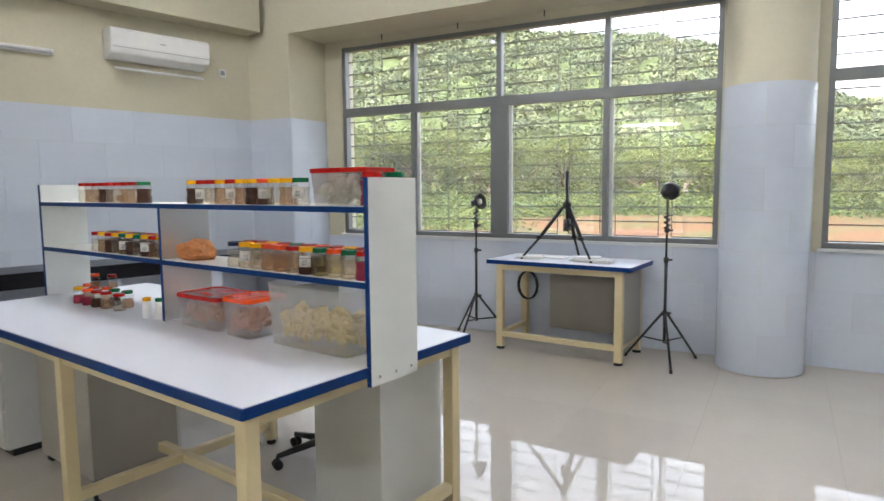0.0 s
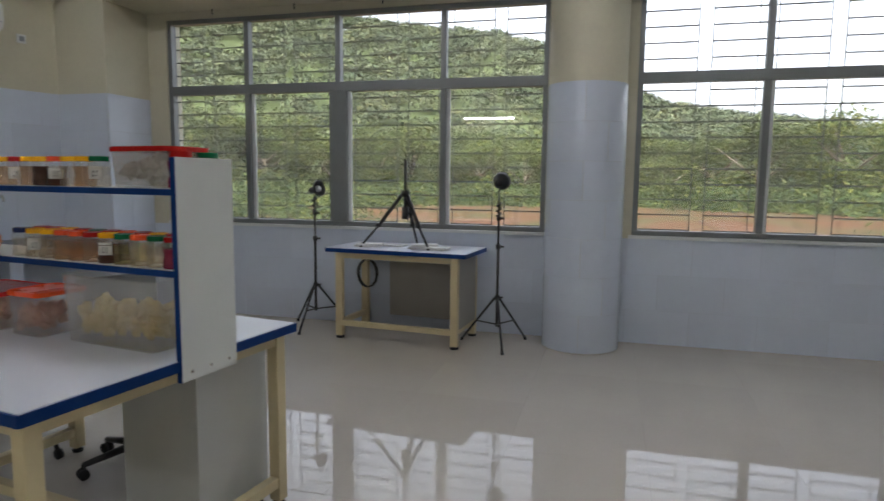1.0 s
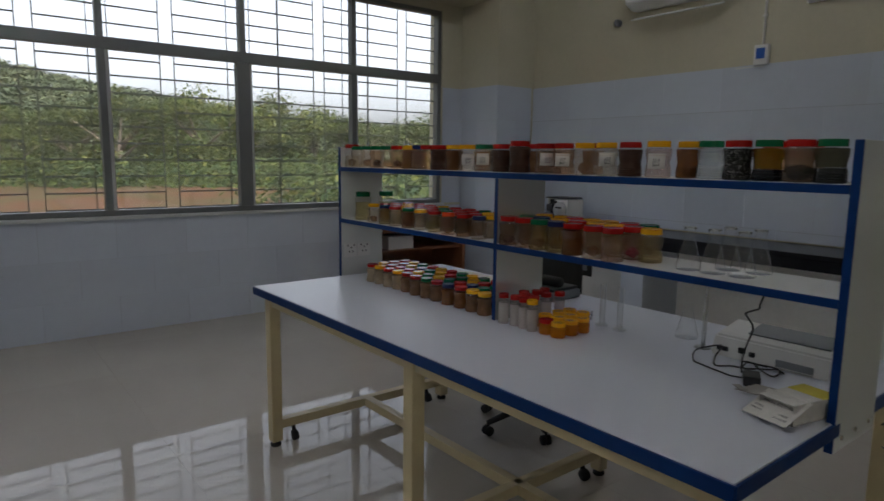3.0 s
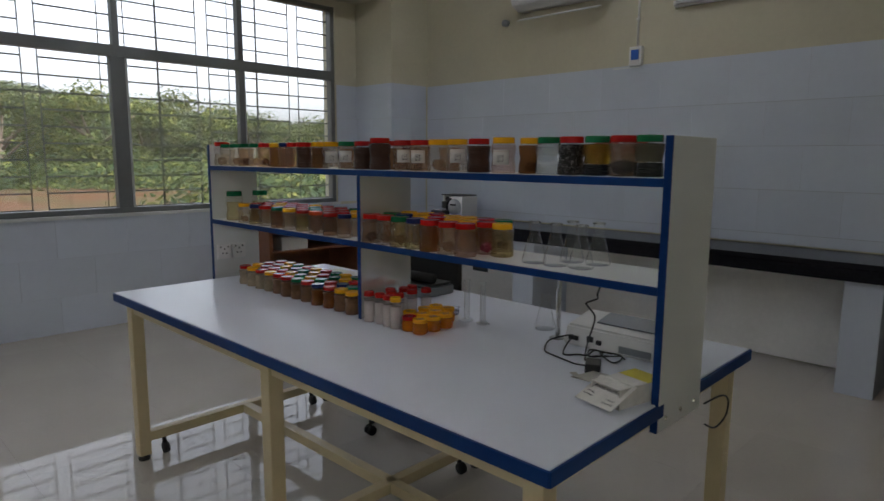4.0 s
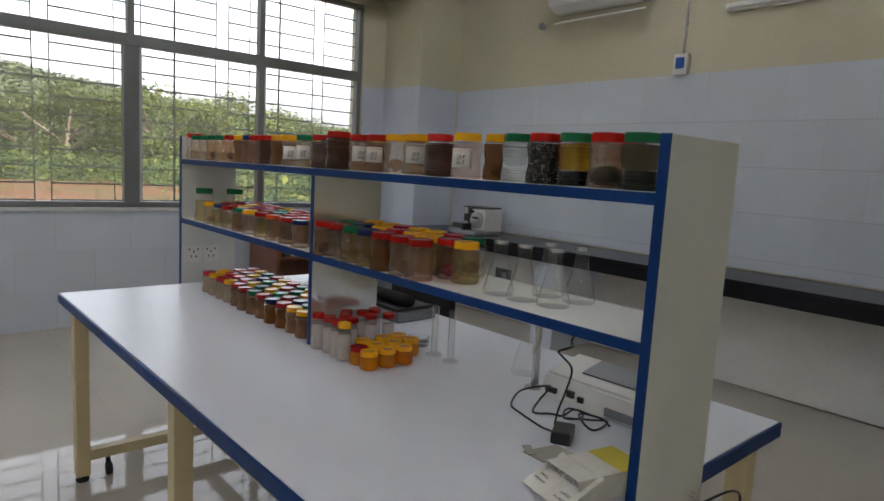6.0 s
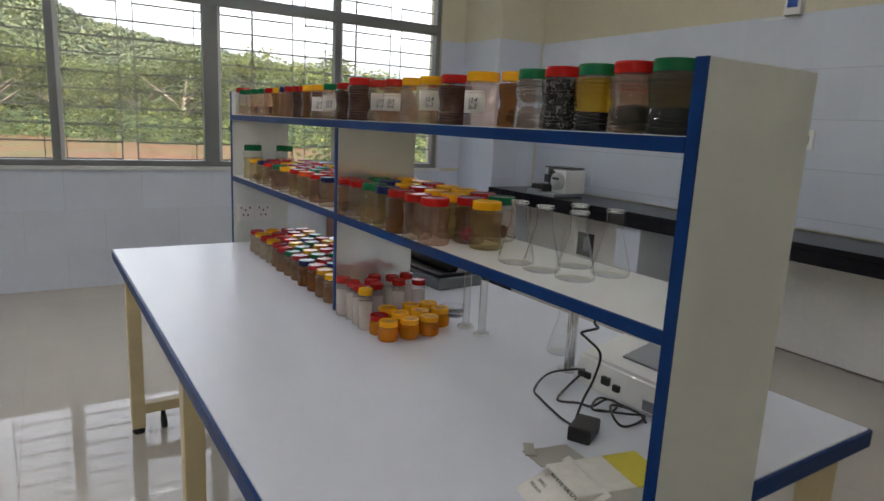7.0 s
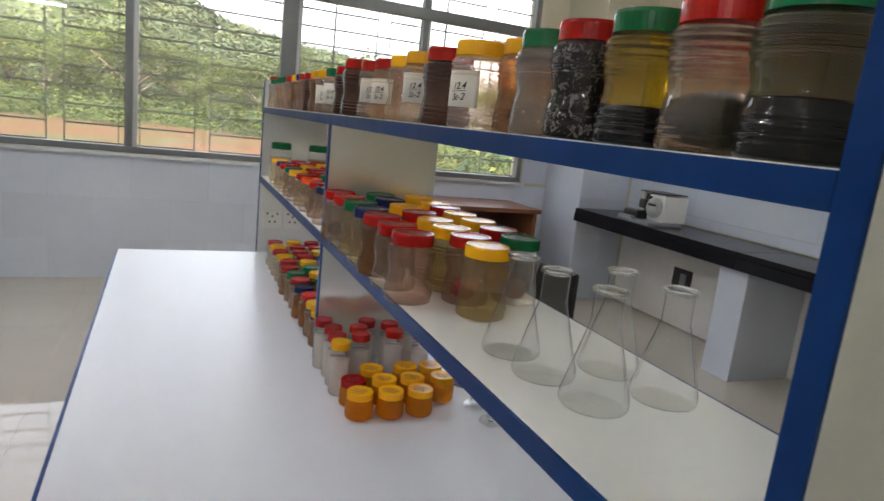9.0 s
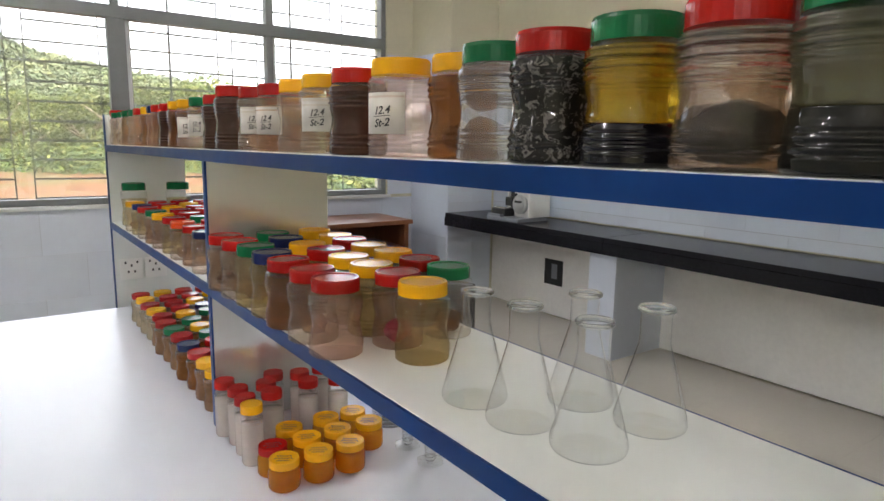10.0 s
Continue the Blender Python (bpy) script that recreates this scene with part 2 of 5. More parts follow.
LIGHT_GREY = material("light_grey_plastic", (0.42, 0.43, 0.43), 0.4, vary=0.05)
GLOSS = material("glossy_white_laminate", (0.60, 0.60, 0.58), 0.11, 0.0, 1.0, vary=0.03, scale=4, fine=90)
GLOSS.node_tree.nodes["Principled BSDF"].inputs["IOR"].default_value = 3.2
TUBE_OFF = material("unlit_fluorescent_tube", (0.75, 0.76, 0.76), 0.25)


# ---- building helpers ----
def box(bm, x0, x1, y0, y1, z0, z1, bevel=0.0, mat=None):
    r = bmesh.ops.create_cube(bm, size=1)
    m = Matrix.Translation(((x0 + x1) / 2, (y0 + y1) / 2, (z0 + z1) / 2)) @ Matrix.Diagonal((abs(x1 - x0), abs(y1 - y0), abs(z1 - z0), 1))
    bmesh.ops.transform(bm, matrix=(mat @ m) if mat else m, verts=r["verts"])
    if bevel:
        edges = list({e for v in r["verts"] for e in v.link_edges})
        bmesh.ops.bevel(bm, geom=edges, offset=bevel, segments=2, profile=0.7, affect="EDGES")
    return bm


def bm_box(*a, **k):
    return box(bmesh.new(), *a, **k)


def lathe(profile, seg=20, bm=None, at=(0, 0, 0), squash=(1, 1), smooth=True):
    """Turns (radius, height) pairs round z; radius 0 closes an end."""
    bm = bm or bmesh.new()
    rings = []
    for r, z in profile:
        if r <= 1e-6:
            rings.append([bm.verts.new((at[0], at[1], at[2] + z))])
        else:
            rings.append([bm.verts.new((at[0] + r * squash[0] * math.cos(2 * math.pi * i / seg), at[1] + r * squash[1] * math.sin(2 * math.pi * i / seg), at[2] + z)) for i in range(seg)])
    for a, b in zip(rings, rings[1:]):
        for i in range(seg):
            j = (i + 1) % seg
            q = [a[i % len(a)], a[j % len(a)], b[j % len(b)], b[i % len(b)]]
            q = list(dict.fromkeys(q))
            if len(q) > 2:
                f = bm.faces.new(q)
                f.smooth = smooth
    return bm


def rod(bm, p, q, r, seg=10, r2=None):
    """A round bar from p to q."""
    p, q = Vector(p), Vector(q)
    d = q - p
    m = Matrix.Translation(p) @ d.to_track_quat("Z", "Y").to_matrix().to_4x4()
    s = bmesh.new()
    lathe([(0, 0), (r, 0), (r if r2 is None else r2, d.length), (0, d.length)], seg, s)
    bmesh.ops.transform(s, matrix=m, verts=s.verts)
    me = bpy.data.meshes.new("tmp")
    s.to_mesh(me)
    s.free()
    bm.from_mesh(me)
    bpy.data.meshes.remove(me)
    return bm


def cable(bm, points, r, seg=6, steps=6):
    """A bent cord through the points."""
    pts = [Vector(p) for p in points]
    fine = []
    for i in range(len(pts) - 1):
        a, b, c, d = pts[max(i - 1, 0)], pts[i], pts[i + 1], pts[min(i + 2, len(pts) - 1)]
        for s in range(steps):
            t = s / steps
            fine.append(0.5 * ((2 * b) + (c - a) * t + (2 * a - 5 * b + 4 * c - d) * t * t + (3 * b - a - 3 * c + d) * t ** 3))
    fine.append(pts[-1])
    rings = []
    for i, p in enumerate(fine):
        d = (fine[min(i + 1, len(fine) - 1)] - fine[max(i - 1, 0)]).normalized()
        u = d.orthogonal().normalized() if not rings else (side - d * side.dot(d)).normalized()
        side = u
        v = d.cross(u)
        rings.append([bm.verts.new(p + r * (u * math.cos(2 * math.pi * k / seg) + v * math.sin(2 * math.pi * k / seg))) for k in range(seg)])
    for a, b in zip(rings, rings[1:]):
        for k in range(seg):
            bm.faces.new((a[k], a[(k + 1) % seg], b[(k + 1) % seg], b[k])).smooth = True
    return bm


def mesh_of(name, bm, *mats):
    me = bpy.data.meshes.new(name)
    bmesh.ops.recalc_face_normals(bm, faces=bm.faces)
    bm.to_mesh(me)
    bm.free()
    for m in mats:
        me.materials.append(m)
    return me


def part(name, bm, mat, parent, label=""):
    ob = new(name, mesh_of(name, bm, mat))
    ob.parent = parent
    return tagged(ob, label) if label else ob


def share(name, mesh, parent, m=None):
    ob = new(name, mesh)
    ob.parent = parent
    if m:
        ob.matrix_basis = m
    return ob


def thing(name, label, category, m=None, group="", kind=""):
    ob = new(name)
    ob.empty_display_size = 0.05
    if m:
        ob.matrix_basis = m
    return tagged(ob, label, category, group, kind)


def solid(name, bm, mat, label, category, m=None, group="", kind=""):
    ob = new(name, mesh_of(name, bm, mat))
    if m:
        ob.matrix_basis = m
    return tagged(ob, label, category, group, kind)

# ---- the room ----
WALL_Y, RIGHT_X, LEFT_X, BACK_Y, CEIL_Z = 6.65, 6.65, -5.25, -1.6, 4.35
SILL_Z, HEAD_Z, TRANSOM_Z, TILE_Z = 1.06, 3.34, 2.555, 2.455
W1, W2 = (-4.25, 0.10), (0.94, 5.76)
LEFT_TURN = 14.0


def setting(name, bm, mat, label, category):
    return solid(name, bm, mat, label, category, kind="structure")


floor = setting("floor", bm_box(-7.2, 7.0, BACK_Y - 0.3, WALL_Y + 0.25, -0.3, -0.012), FLOOR_JOINT, "polished cream floor of large glossy tiles", "floor")
setting("ceiling", bm_box(-7.2, 7.0, BACK_Y - 0.3, 7.0, CEIL_Z, CEIL_Z + 0.2), CEIL, "plain white painted ceiling slab", "ceiling")
# window wall: below the sills, above the heads, and the piers
bm = bmesh.new()
box(bm, -6.4, 6.9, WALL_Y + 0.01, WALL_Y + 0.25, 0, SILL_Z)
box(bm, -6.4, 6.9, WALL_Y + 0.01, WALL_Y + 0.25, HEAD_Z, CEIL_Z)
box(bm, -6.4, W1[0], WALL_Y + 0.01, WALL_Y + 0.25, SILL_Z, HEAD_Z)
box(bm, W1[1], W2[0], WALL_Y + 0.01, WALL_Y + 0.25, SILL_Z, HEAD_Z)
box(bm, W2[1], 6.9, WALL_Y + 0.01, WALL_Y + 0.25, SILL_Z, HEAD_Z)
wall_north = setting("wall_north", bm, CREAM, "cream painted wall with two wide windows, tiled below", "wall")
wall_east = setting("wall_east", bm_box(RIGHT_X + 0.01, RIGHT_X + 0.25, BACK_Y, 7.0, 0, CEIL_Z), CREAM, "cream painted wall above pale blue tiles", "wall")
# the west wall stands slightly out of square
WEST = Matrix.Translation((-5.13, 6.0, 0)) @ Matrix.Rotation(radians(-LEFT_TURN), 4, "Z")
wall_west = solid("wall_west", bm_box(-0.25, -0.01, -8.0, 0.9, 0, CEIL_Z), CREAM, "cream painted wall above pale blue tiles", "wall", WEST, kind="structure")
setting("wall_south", bm_box(-7.2, 7.0, BACK_Y - 0.25, BACK_Y, 0, CEIL_Z), CREAM, "plain cream painted wall", "wall")
# beams under the ceiling
setting("beam", bm_box(-6.2, 6.9, 6.02, WALL_Y + 0.01, 3.42, CEIL_Z, bevel=0.01), CREAM, "cream painted beam above the windows", "beam")
solid("beam", bm_box(-0.01, 0.3, -8, -0.02, 3.45, CEIL_Z, bevel=0.01), CREAM, "cream painted beam along the side wall", "beam", WEST, kind="structure")
setting("beam", bm_box(6.35, 6.66, BACK_Y, 6.0, 3.55, CEIL_Z, bevel=0.01), CREAM, "cream painted beam along the side wall", "beam")
# corner columns and the round pillar
for x0, x1, name in ((6.07, 6.9, "east"), (-6.2, -4.50, "west")):
    c = setting("column_" + name, bm_box(x0, x1, 6.0, WALL_Y + 0.02, 0, 3.42, bevel=0.008), CREAM, "square cream corner column tiled to head height", "column")
pillar = setting("pillar", lathe([(0, 0), (0.352, 0), (0.352, CEIL_Z), (0, CEIL_Z)], 48, at=(0.49, 6.42, 0)), CREAM, "round cream pillar clad in pale blue tiles", "pillar")

# tiles, two courses of stagger
TILE_H, TILE_W = 0.35, 0.60
tile_mesh = {}


def tile_piece(parent, w, h, m, gap=0.0006):
    """One glazed tile, face towards -y in its own frame."""
    key = (round(w, 3), round(h, 3), gap)
    if key not in tile_mesh:
        tile_mesh[key] = mesh_of("tile", bm_box(-w / 2 + 0.0009, w / 2 - 0.0009, -0.008, 0, -h / 2 + gap, h / 2 - gap), TILE)
    return share("tile", tile_mesh[key], parent, m)


def tile_field(parent, origin, yaw, length, top, bottom=0.0, gap=0.0006):
    """Tiles over a flat wall, from origin along the turned x axis."""
    base = Matrix.Translation(origin) @ Matrix.Rotation(radians(yaw), 4, "Z")
    z, row = top, 0
    while z > bottom + 0.02:
        h = min(TILE_H, z - bottom) if z != TILE_Z else TILE_Z - 2.06
        x = -TILE_W / 2 if row % 2 else 0.0
        while x < length - 0.01:
            a, b = max(x, 0), min(x + TILE_W, length)
            if b - a > 0.02:
                tile_piece(parent, b - a, h, base @ Matrix.Translation(((a + b) / 2, 0, z - h / 2)), gap)
            x += TILE_W
        z, row = z - h, row + 1


# ---- windows ----
def window(name, x0, x1, mullions, pairs, singles, label):
    w = thing(name, label, "window", Matrix.Translation((0, 6.72, 0)), kind="structure")
    f = bmesh.new()
    for a, b, c, d in ((x0, x1, SILL_Z, SILL_Z + 0.05), (x0, x1, HEAD_Z - 0.05, HEAD_Z), (x0, x1, TRANSOM_Z - 0.05, TRANSOM_Z + 0.05)):
        box(f, a, b, -0.045, 0.045, c, d, bevel=0.004)
    part("window_frame", f, ALU, w)
    for x in (x0 + 0.025, x1 - 0.025):
        part("jamb", bm_box(x - 0.025, x + 0.025, -0.043, 0.043, SILL_Z + 0.05, HEAD_Z - 0.05, bevel=0.004), ALU, w)
    for x, half in mullions:
        part("mullion", bm_box(x - half, x + half, -0.043, 0.043, SILL_Z + 0.05, TRANSOM_Z - 0.05, bevel=0.004), ALU, w)
        part("mullion", bm_box(x - 0.028, x + 0.028, -0.043, 0.043, TRANSOM_Z + 0.05, HEAD_Z - 0.05, bevel=0.004), ALU, w)
        part("sash_rail", bm_box(x + half, x + half + 0.035, 0.0, 0.03, SILL_Z + 0.05, TRANSOM_Z - 0.05), PALE, w)
    xs = [x0] + [m[0] for m in mullions] + [x1]
    for a, b in zip(xs, xs[1:]):
        for c, d, y in ((SILL_Z + 0.05, TRANSOM_Z - 0.05, 0.012), (TRANSOM_Z + 0.05, HEAD_Z - 0.05, 0.012)):
            p = part("pane", bm_box(a + 0.02, b - 0.02, y, y + 0.004, c, d), PANE, w)
            p.visible_shadow = False
    # grille outside the glass: level bars and paired uprights
    z, row = SILL_Z + 0.052, 0
    while z < HEAD_Z - 0.05:
        if abs(z - TRANSOM_Z) > 0.03:
            ends = [x0 + 0.02] + ([e for c in pairs for e in (c - 0.063, c + 0.063)] if row not in (7, 8) else []) + [x1 - 0.02]
            for a, b in zip(ends[::2], ends[1::2]):
                part("grille_bar", bm_box(a, b, 0.075, 0.083, z - 0.007, z + 0.007), BAR, w)
        z, row = z + 0.148, row + 1
    for x, half in mullions:
        for d in (-half - 0.05, half + 0.05):
            part("grille_upright", bm_box(x + d - 0.004, x + d + 0.004, 0.084, 0.092, SILL_Z + 0.02, HEAD_Z - 0.02), BAR, w)
    for c in pairs:
        for d in (-0.063, 0.063):
            part("grille_upright", bm_box(c + d - 0.005, c + d + 0.005, 0.084, 0.092, SILL_Z + 0.02, HEAD_Z - 0.02), BAR, w)
    for c in singles:
        part("grille_upright", bm_box(c - 0.008, c + 0.008, 0.084, 0.096, SILL_Z + 0.02, HEAD_Z - 0.02), BAR, w)
    part("window_sill", bm_box(x0 - 0.03, x1 + 0.03, -0.10, 0.10, SILL_Z - 0.03, SILL_Z, bevel=0.004), PALE, w)
    return w


window("window_1", W1[0], W1[1], ((-3.235, 0.03), (-2.14, 0.10), (-0.97, 0.03)), (-3.805, -2.775, -1.445, -0.40), (), "wide grey aluminium window with barred grille outside")
window("window_2", W2[0], W2[1], ((2.07, 0.03), (3.32, 0.065), (4.56, 0.03)), (1.535, 2.64, 4.195, 5.275), (3.735, 4.81), "wide grey aluminium window with barred grille outside")


# ---- lab benches ----
def bench(m, length, depth, label, leg_ys):
    """A bench along its own y axis with its near corner at the origin; x is its depth."""
    b = thing("lab_table", label, "table", m, group="lab tables")
    H = 0.9
    part("tabletop", bm_box(0.004, depth - 0.004, 0.004, length - 0.004, H - 0.04, H, bevel=0.003), TOP, b)
    e = bmesh.new()
    for a in ((0, depth, -0.004, 0.004), (0, depth, length - 0.004, length + 0.004), (-0.004, 0.004, 0, length), (depth - 0.004, depth + 0.004, 0, length)):
        box(e, a[0], a[1], a[2], a[3], H - 0.043, H - 0.003, bevel=0.0015)
    part("edge_band", e, BLUE, b, "blue plastic edge band")
    leg = mesh_of("leg", bm_box(-0.03, 0.03, -0.03, 0.03, 0.03, H - 0.04, bevel=0.005), LEG)
    foot = mesh_of("foot", lathe([(0, 0), (0.028, 0), (0.03, 0.012), (0.016, 0.018), (0.016, 0.03), (0, 0.03)], 14), RUBBER)
    wheel = mesh_of("caster", rod(rod(rod(bmesh.new(), (-0.012, 0, 0.03), (0.012, 0, 0.03), 0.03, 14), (0, 0.0, 0.03), (0, 0.018, 0.075), 0.012, 8), (0, 0.018, 0.07), (0, 0.018, 0.10), 0.01, 8), RUBBER)
    for y in leg_ys:
        for x in (0.065, depth - 0.065):
            l = share("leg", leg, b, Matrix.Translation((x, y, 0)))
            share("foot", foot, l)
        part("stretcher", bm_box(0.095, depth - 0.095, y - 0.025, y + 0.025, 0.10, 0.15, bevel=0.004), LEG, b)
        part("rail", bm_box(0.095, depth - 0.095, y - 0.02, y + 0.02, H - 0.10, H - 0.043), LEG, b)
        for x in (0.18, depth - 0.18):
            share("caster", wheel, b, Matrix.Translation((x, y, 0)))
    part("stretcher", bm_box(depth / 2 - 0.025, depth / 2 + 0.025, leg_ys[0] + 0.026, leg_ys[-1] - 0.026, 0.10, 0.15, bevel=0.004), LEG, b)
    for x in (0.065, depth - 0.065):
        part("rail", bm_box(x - 0.018, x + 0.018, leg_ys[0] + 0.031, leg_ys[-1] - 0.031, H - 0.10, H - 0.043), LEG, b)
    return b


def rack(m, length, depth, divider, label, shelves=(1.215, 1.519), crown=1.66):
    """An open reagent rack that straddles a bench; its own y runs along it."""
    r = thing("reagent_rack", label, "shelf", m, group="reagent racks")
    t = 0.026
    for y0, y1, z0 in ((-0.022, 0.0, 0.815), (length, length + 0.022, 0.815), (divider - 0.009, divider + 0.009, 0.902)):
        top = crown if z0 < 0.85 else shelves[1]
        p = part("end_panel" if z0 < 0.85 else "divider", bm_box(0.003, depth - 0.003, y0, y1, z0, top, bevel=0.002), SHELF if z0 < 0.85 else GLOSS, r)
        part("edge_band", bm_box(-0.001, 0.003, y0, y1, z0, top), BLUE, p, "blue edge band")
        if z0 < 0.85:
            for x in (0.05, depth / 2, depth - 0.05):
                part("bolt", rod(bmesh.new(), (x, y0 - 0.004, 0.85), (x, y1 + 0.004, 0.85), 0.007, 8), CHROME, p, "steel bolt")
    for z in shelves:
        s = part("shelf_board", bm_box(0.004, depth - 0.004, 0.001, length - 0.001, z, z + t, bevel=0.002), BOARD, r)
        for x0, x1 in ((-0.001, 0.004), (depth - 0.004, depth + 0.001)):
            part("edge_band", bm_box(x0, x1, 0.001, length - 0.001, z + 0.0005, z + t - 0.001), BLUE, s, "blue edge band")
    return r


T2 = Matrix.Translation((2.250, 1.062, 0)) @ Matrix.Rotation(radians(0.7), 4, "Z")
bench(T2, 2.680, 1.312, "white-topped lab table with blue edge and cream steel legs", (0.07, 1.28, 2.585))
R2 = Matrix.Translation((2.785, 1.087, 0))
rack(R2, 2.702, 0.295, 1.343, "white two-tier reagent rack with blue edges on the table")
# the second bench runs along the other way, slightly turned
T1 = Matrix.Translation((-0.885, 1.655, 0)) @ Matrix.Rotation(radians(90 - 8.5), 4, "Z")
bench(T1, 3.05, 1.32, "white-topped lab table with blue edge and cream steel legs", (0.07, 1.5, 2.98))
R1 = T1 @ Matrix.Translation((0.60, 0.01, 0))
rack(R1, 3.04, 0.30, 1.53, "white two-tier reagent rack with blue edges on the table")


# ---- jars ----
def jar_radius(z):
    """Outer radius of the ribbed, waisted jar at height z."""
    if z < 0.004:
        return 0.0375 + 0.0042 * math.sin(z / 0.004 * math.pi / 2)
    if z > 0.093:
        return 0.0345 + 0.0068 * max(0.0, 1 - ((z - 0.093) / 0.008) ** 1.5)
    r = 0.0413 - 0.0043 * math.exp(-((z - 0.050) / 0.0165) ** 2)
    for a, b in ((0.009, 0.031), (0.066, 0.091)):
        if a <= z <= b:
            r += 0.0013 * math.cos((z - a) / 0.0072 * 2 * math.pi) * min(1, (z - a) / 0.002, (b - z) / 0.002)
    return r


ZS = [0.0, 0.0015, 0.003, 0.0045, 0.007] + [0.009 + 0.0011 * k for k in range(21)] + [0.036, 0.041, 0.046, 0.050, 0.054, 0.059, 0.063] + [0.066 + 0.0011 * k for k in range(23)] + [0.093, 0.096, 0.099, 0.101, 0.112]
JAR_BODY = mesh_of("jar_body", lathe([(0, 0.001)] + [(jar_radius(z), z) for z in ZS], 32), PET)


def lid_mesh(color, r=0.037, h=0.020, seg=96):
    """A screw lid with a knurled skirt and a shallow rim."""
    bm = bmesh.new()
    rings = []
    for k, (rr, z) in enumerate(((r, 0), (r, h * 0.82), (r * 0.97, h), (r * 0.86, h), (r * 0.84, h * 0.93))):
        ring = []
        for i in range(seg):
            q = rr + (0.00011 if k < 2 and i % 2 else 0)
            ring.append(bm.verts.new((q * math.cos(2 * math.pi * i / seg), q * math.sin(2 * math.pi * i / seg), z)))
        rings.append(ring)
    for a, b in zip(rings, rings[1:]):
        for i in range(seg):
            bm.faces.new((a[i], a[(i + 1) % seg], b[(i + 1) % seg], b[i]))
    bm.faces.new(rings[-1])
    bm.faces.new(rings[0][::-1])
    return mesh_of("lid", bm, LID[color])


BODY_MESH = {}


def body_mesh(level):
    """The clear wall of the jar over its contents, or the whole of it when empty."""
    if level <= 0:
        return JAR_BODY
    if level not in BODY_MESH:
        BODY_MESH[level] = mesh_of("jar_body", lathe([(jar_radius(z), z) for z in [level + 0.0004] + [q for q in ZS if q > level + 0.0009]], 32), PET)
    return BODY_MESH[level]


LID_MESH = {c: lid_mesh(c) for c in LID}
FILL_MESH = {}


def fill_mesh(kind, level, r=0.036):
    level = round(level, 3)
    key = (kind, level, r)
    if key not in FILL_MESH:
        inner = [(jar_radius(z), z) for z in ZS if z < level - 0.0005]
        FILL_MESH[key] = mesh_of("filling", lathe([(0, 0.001)] + inner + [(jar_radius(level), level), (0, level)], 32), FILL[kind])
    return FILL_MESH[key]


def lump(kind, r, seed, squash=0.8, rough=1.0):
    """A soaked specimen: an uneven clod."""
    rng = random.Random(seed)
    bm = bmesh.new()
    bmesh.ops.create_icosphere(bm, subdivisions=4, radius=r)
    off = Vector((rng.random() * 9, rng.random() * 9, rng.random() * 9))
    for v in bm.verts:
        v.co *= 1 + 0.30 * rough * noise.noise(v.co * (1.6 / r) + off) + 0.22 * rough ** 2 * noise.noise(v.co * (5 / r) + off)
        v.co.z *= squash
    for f in bm.faces:
        f.smooth = True
    lo = min(v.co.z for v in bm.verts)
    bmesh.ops.translate(bm, verts=bm.verts, vec=(0, 0, 0.004 - lo))
    return mesh_of("specimen", bm, FILL[kind])


def upper_mesh(kind, level):
    key = ("over", kind, round(level, 2))
    if key not in FILL_MESH:
        FILL_MESH[key] = mesh_of("upper_liquid", lathe([(0, level + 0.001)] + [(jar_radius(z), z) for z in [level + 0.001] + [q for q in ZS if level + 0.0015 < q < 0.0985]] + [(0, 0.0985)], 32), FILL[kind])
    return FILL_MESH[key]


LUMPS = {k: [lump(k, 0.022, i * 7 + len(k)) for i in range(3)] for k in ("brown", "dark", "amber", "olive", "black", "red")}
LUMPS["big"] = [lump("black", 0.0275, 3, 0.8, 0.75)] * 3


def wrap_label(w=1.45, z0=0.030, z1=0.080, r=0.0409):
    bm = bmesh.new()
    n = 12
    for i in range(n):
        a, b = w * (i / n - 0.5), w * ((i + 1) / n - 0.5)
        v = [bm.verts.new((rr * math.cos(q), rr * math.sin(q), z)) for q, z, rr in ((a, z0, r), (b, z0, r), (b, z1, r), (a, z1, r))]
        bm.faces.new(v).smooth = True
    bmesh.ops.remove_doubles(bm, verts=bm.verts, dist=1e-5)
    g = bmesh.ops.extrude_face_region(bm, geom=bm.faces[:])
    for v in [x for x in g["geom"] if isinstance(x, bmesh.types.BMVert)]:
        v.co.x *= 1.006
        v.co.y *= 1.006
    return bm


def label_marks(lines=(("12.4", 0.058), ("St-2", 0.043)), r=0.0414, size=0.0135):
    """Handwritten figures wrapped round the label, with a rule between the two lines."""
    bm = bmesh.new()
    for text, z in lines:
        c = bpy.data.curves.new("writing", "FONT")
        c.body, c.size, c.extrude, c.shear, c.offset = text, size, 0.0002, 0.25, 0.0002
        c.align_x, c.align_y = "CENTER", "CENTER"
        tmp = new("writing", c)
        bpy.context.view_layer.update()
        me = bpy.data.meshes.new_from_object(tmp.evaluated_get(bpy.context.evaluated_depsgraph_get()))
        bpy.data.objects.remove(tmp)
        for v in me.vertices:
            x, y, d = v.co
            q = r + d
            v.co = (q * math.cos(x / r), q * math.sin(x / r), z + y + 0.08 * x)
        bm.from_mesh(me)
        bpy.data.meshes.remove(me)
    for k in range(8):
        m = Matrix.Rotation((k - 3.5) * 0.075, 4, "Z") @ Matrix.Translation((r, 0, 0.0508 + 0.0002 * k))
        box(bm, -0.0002, 0.0003, -0.0016, 0.0016, -0.0004, 0.0004, mat=m)
    return bm


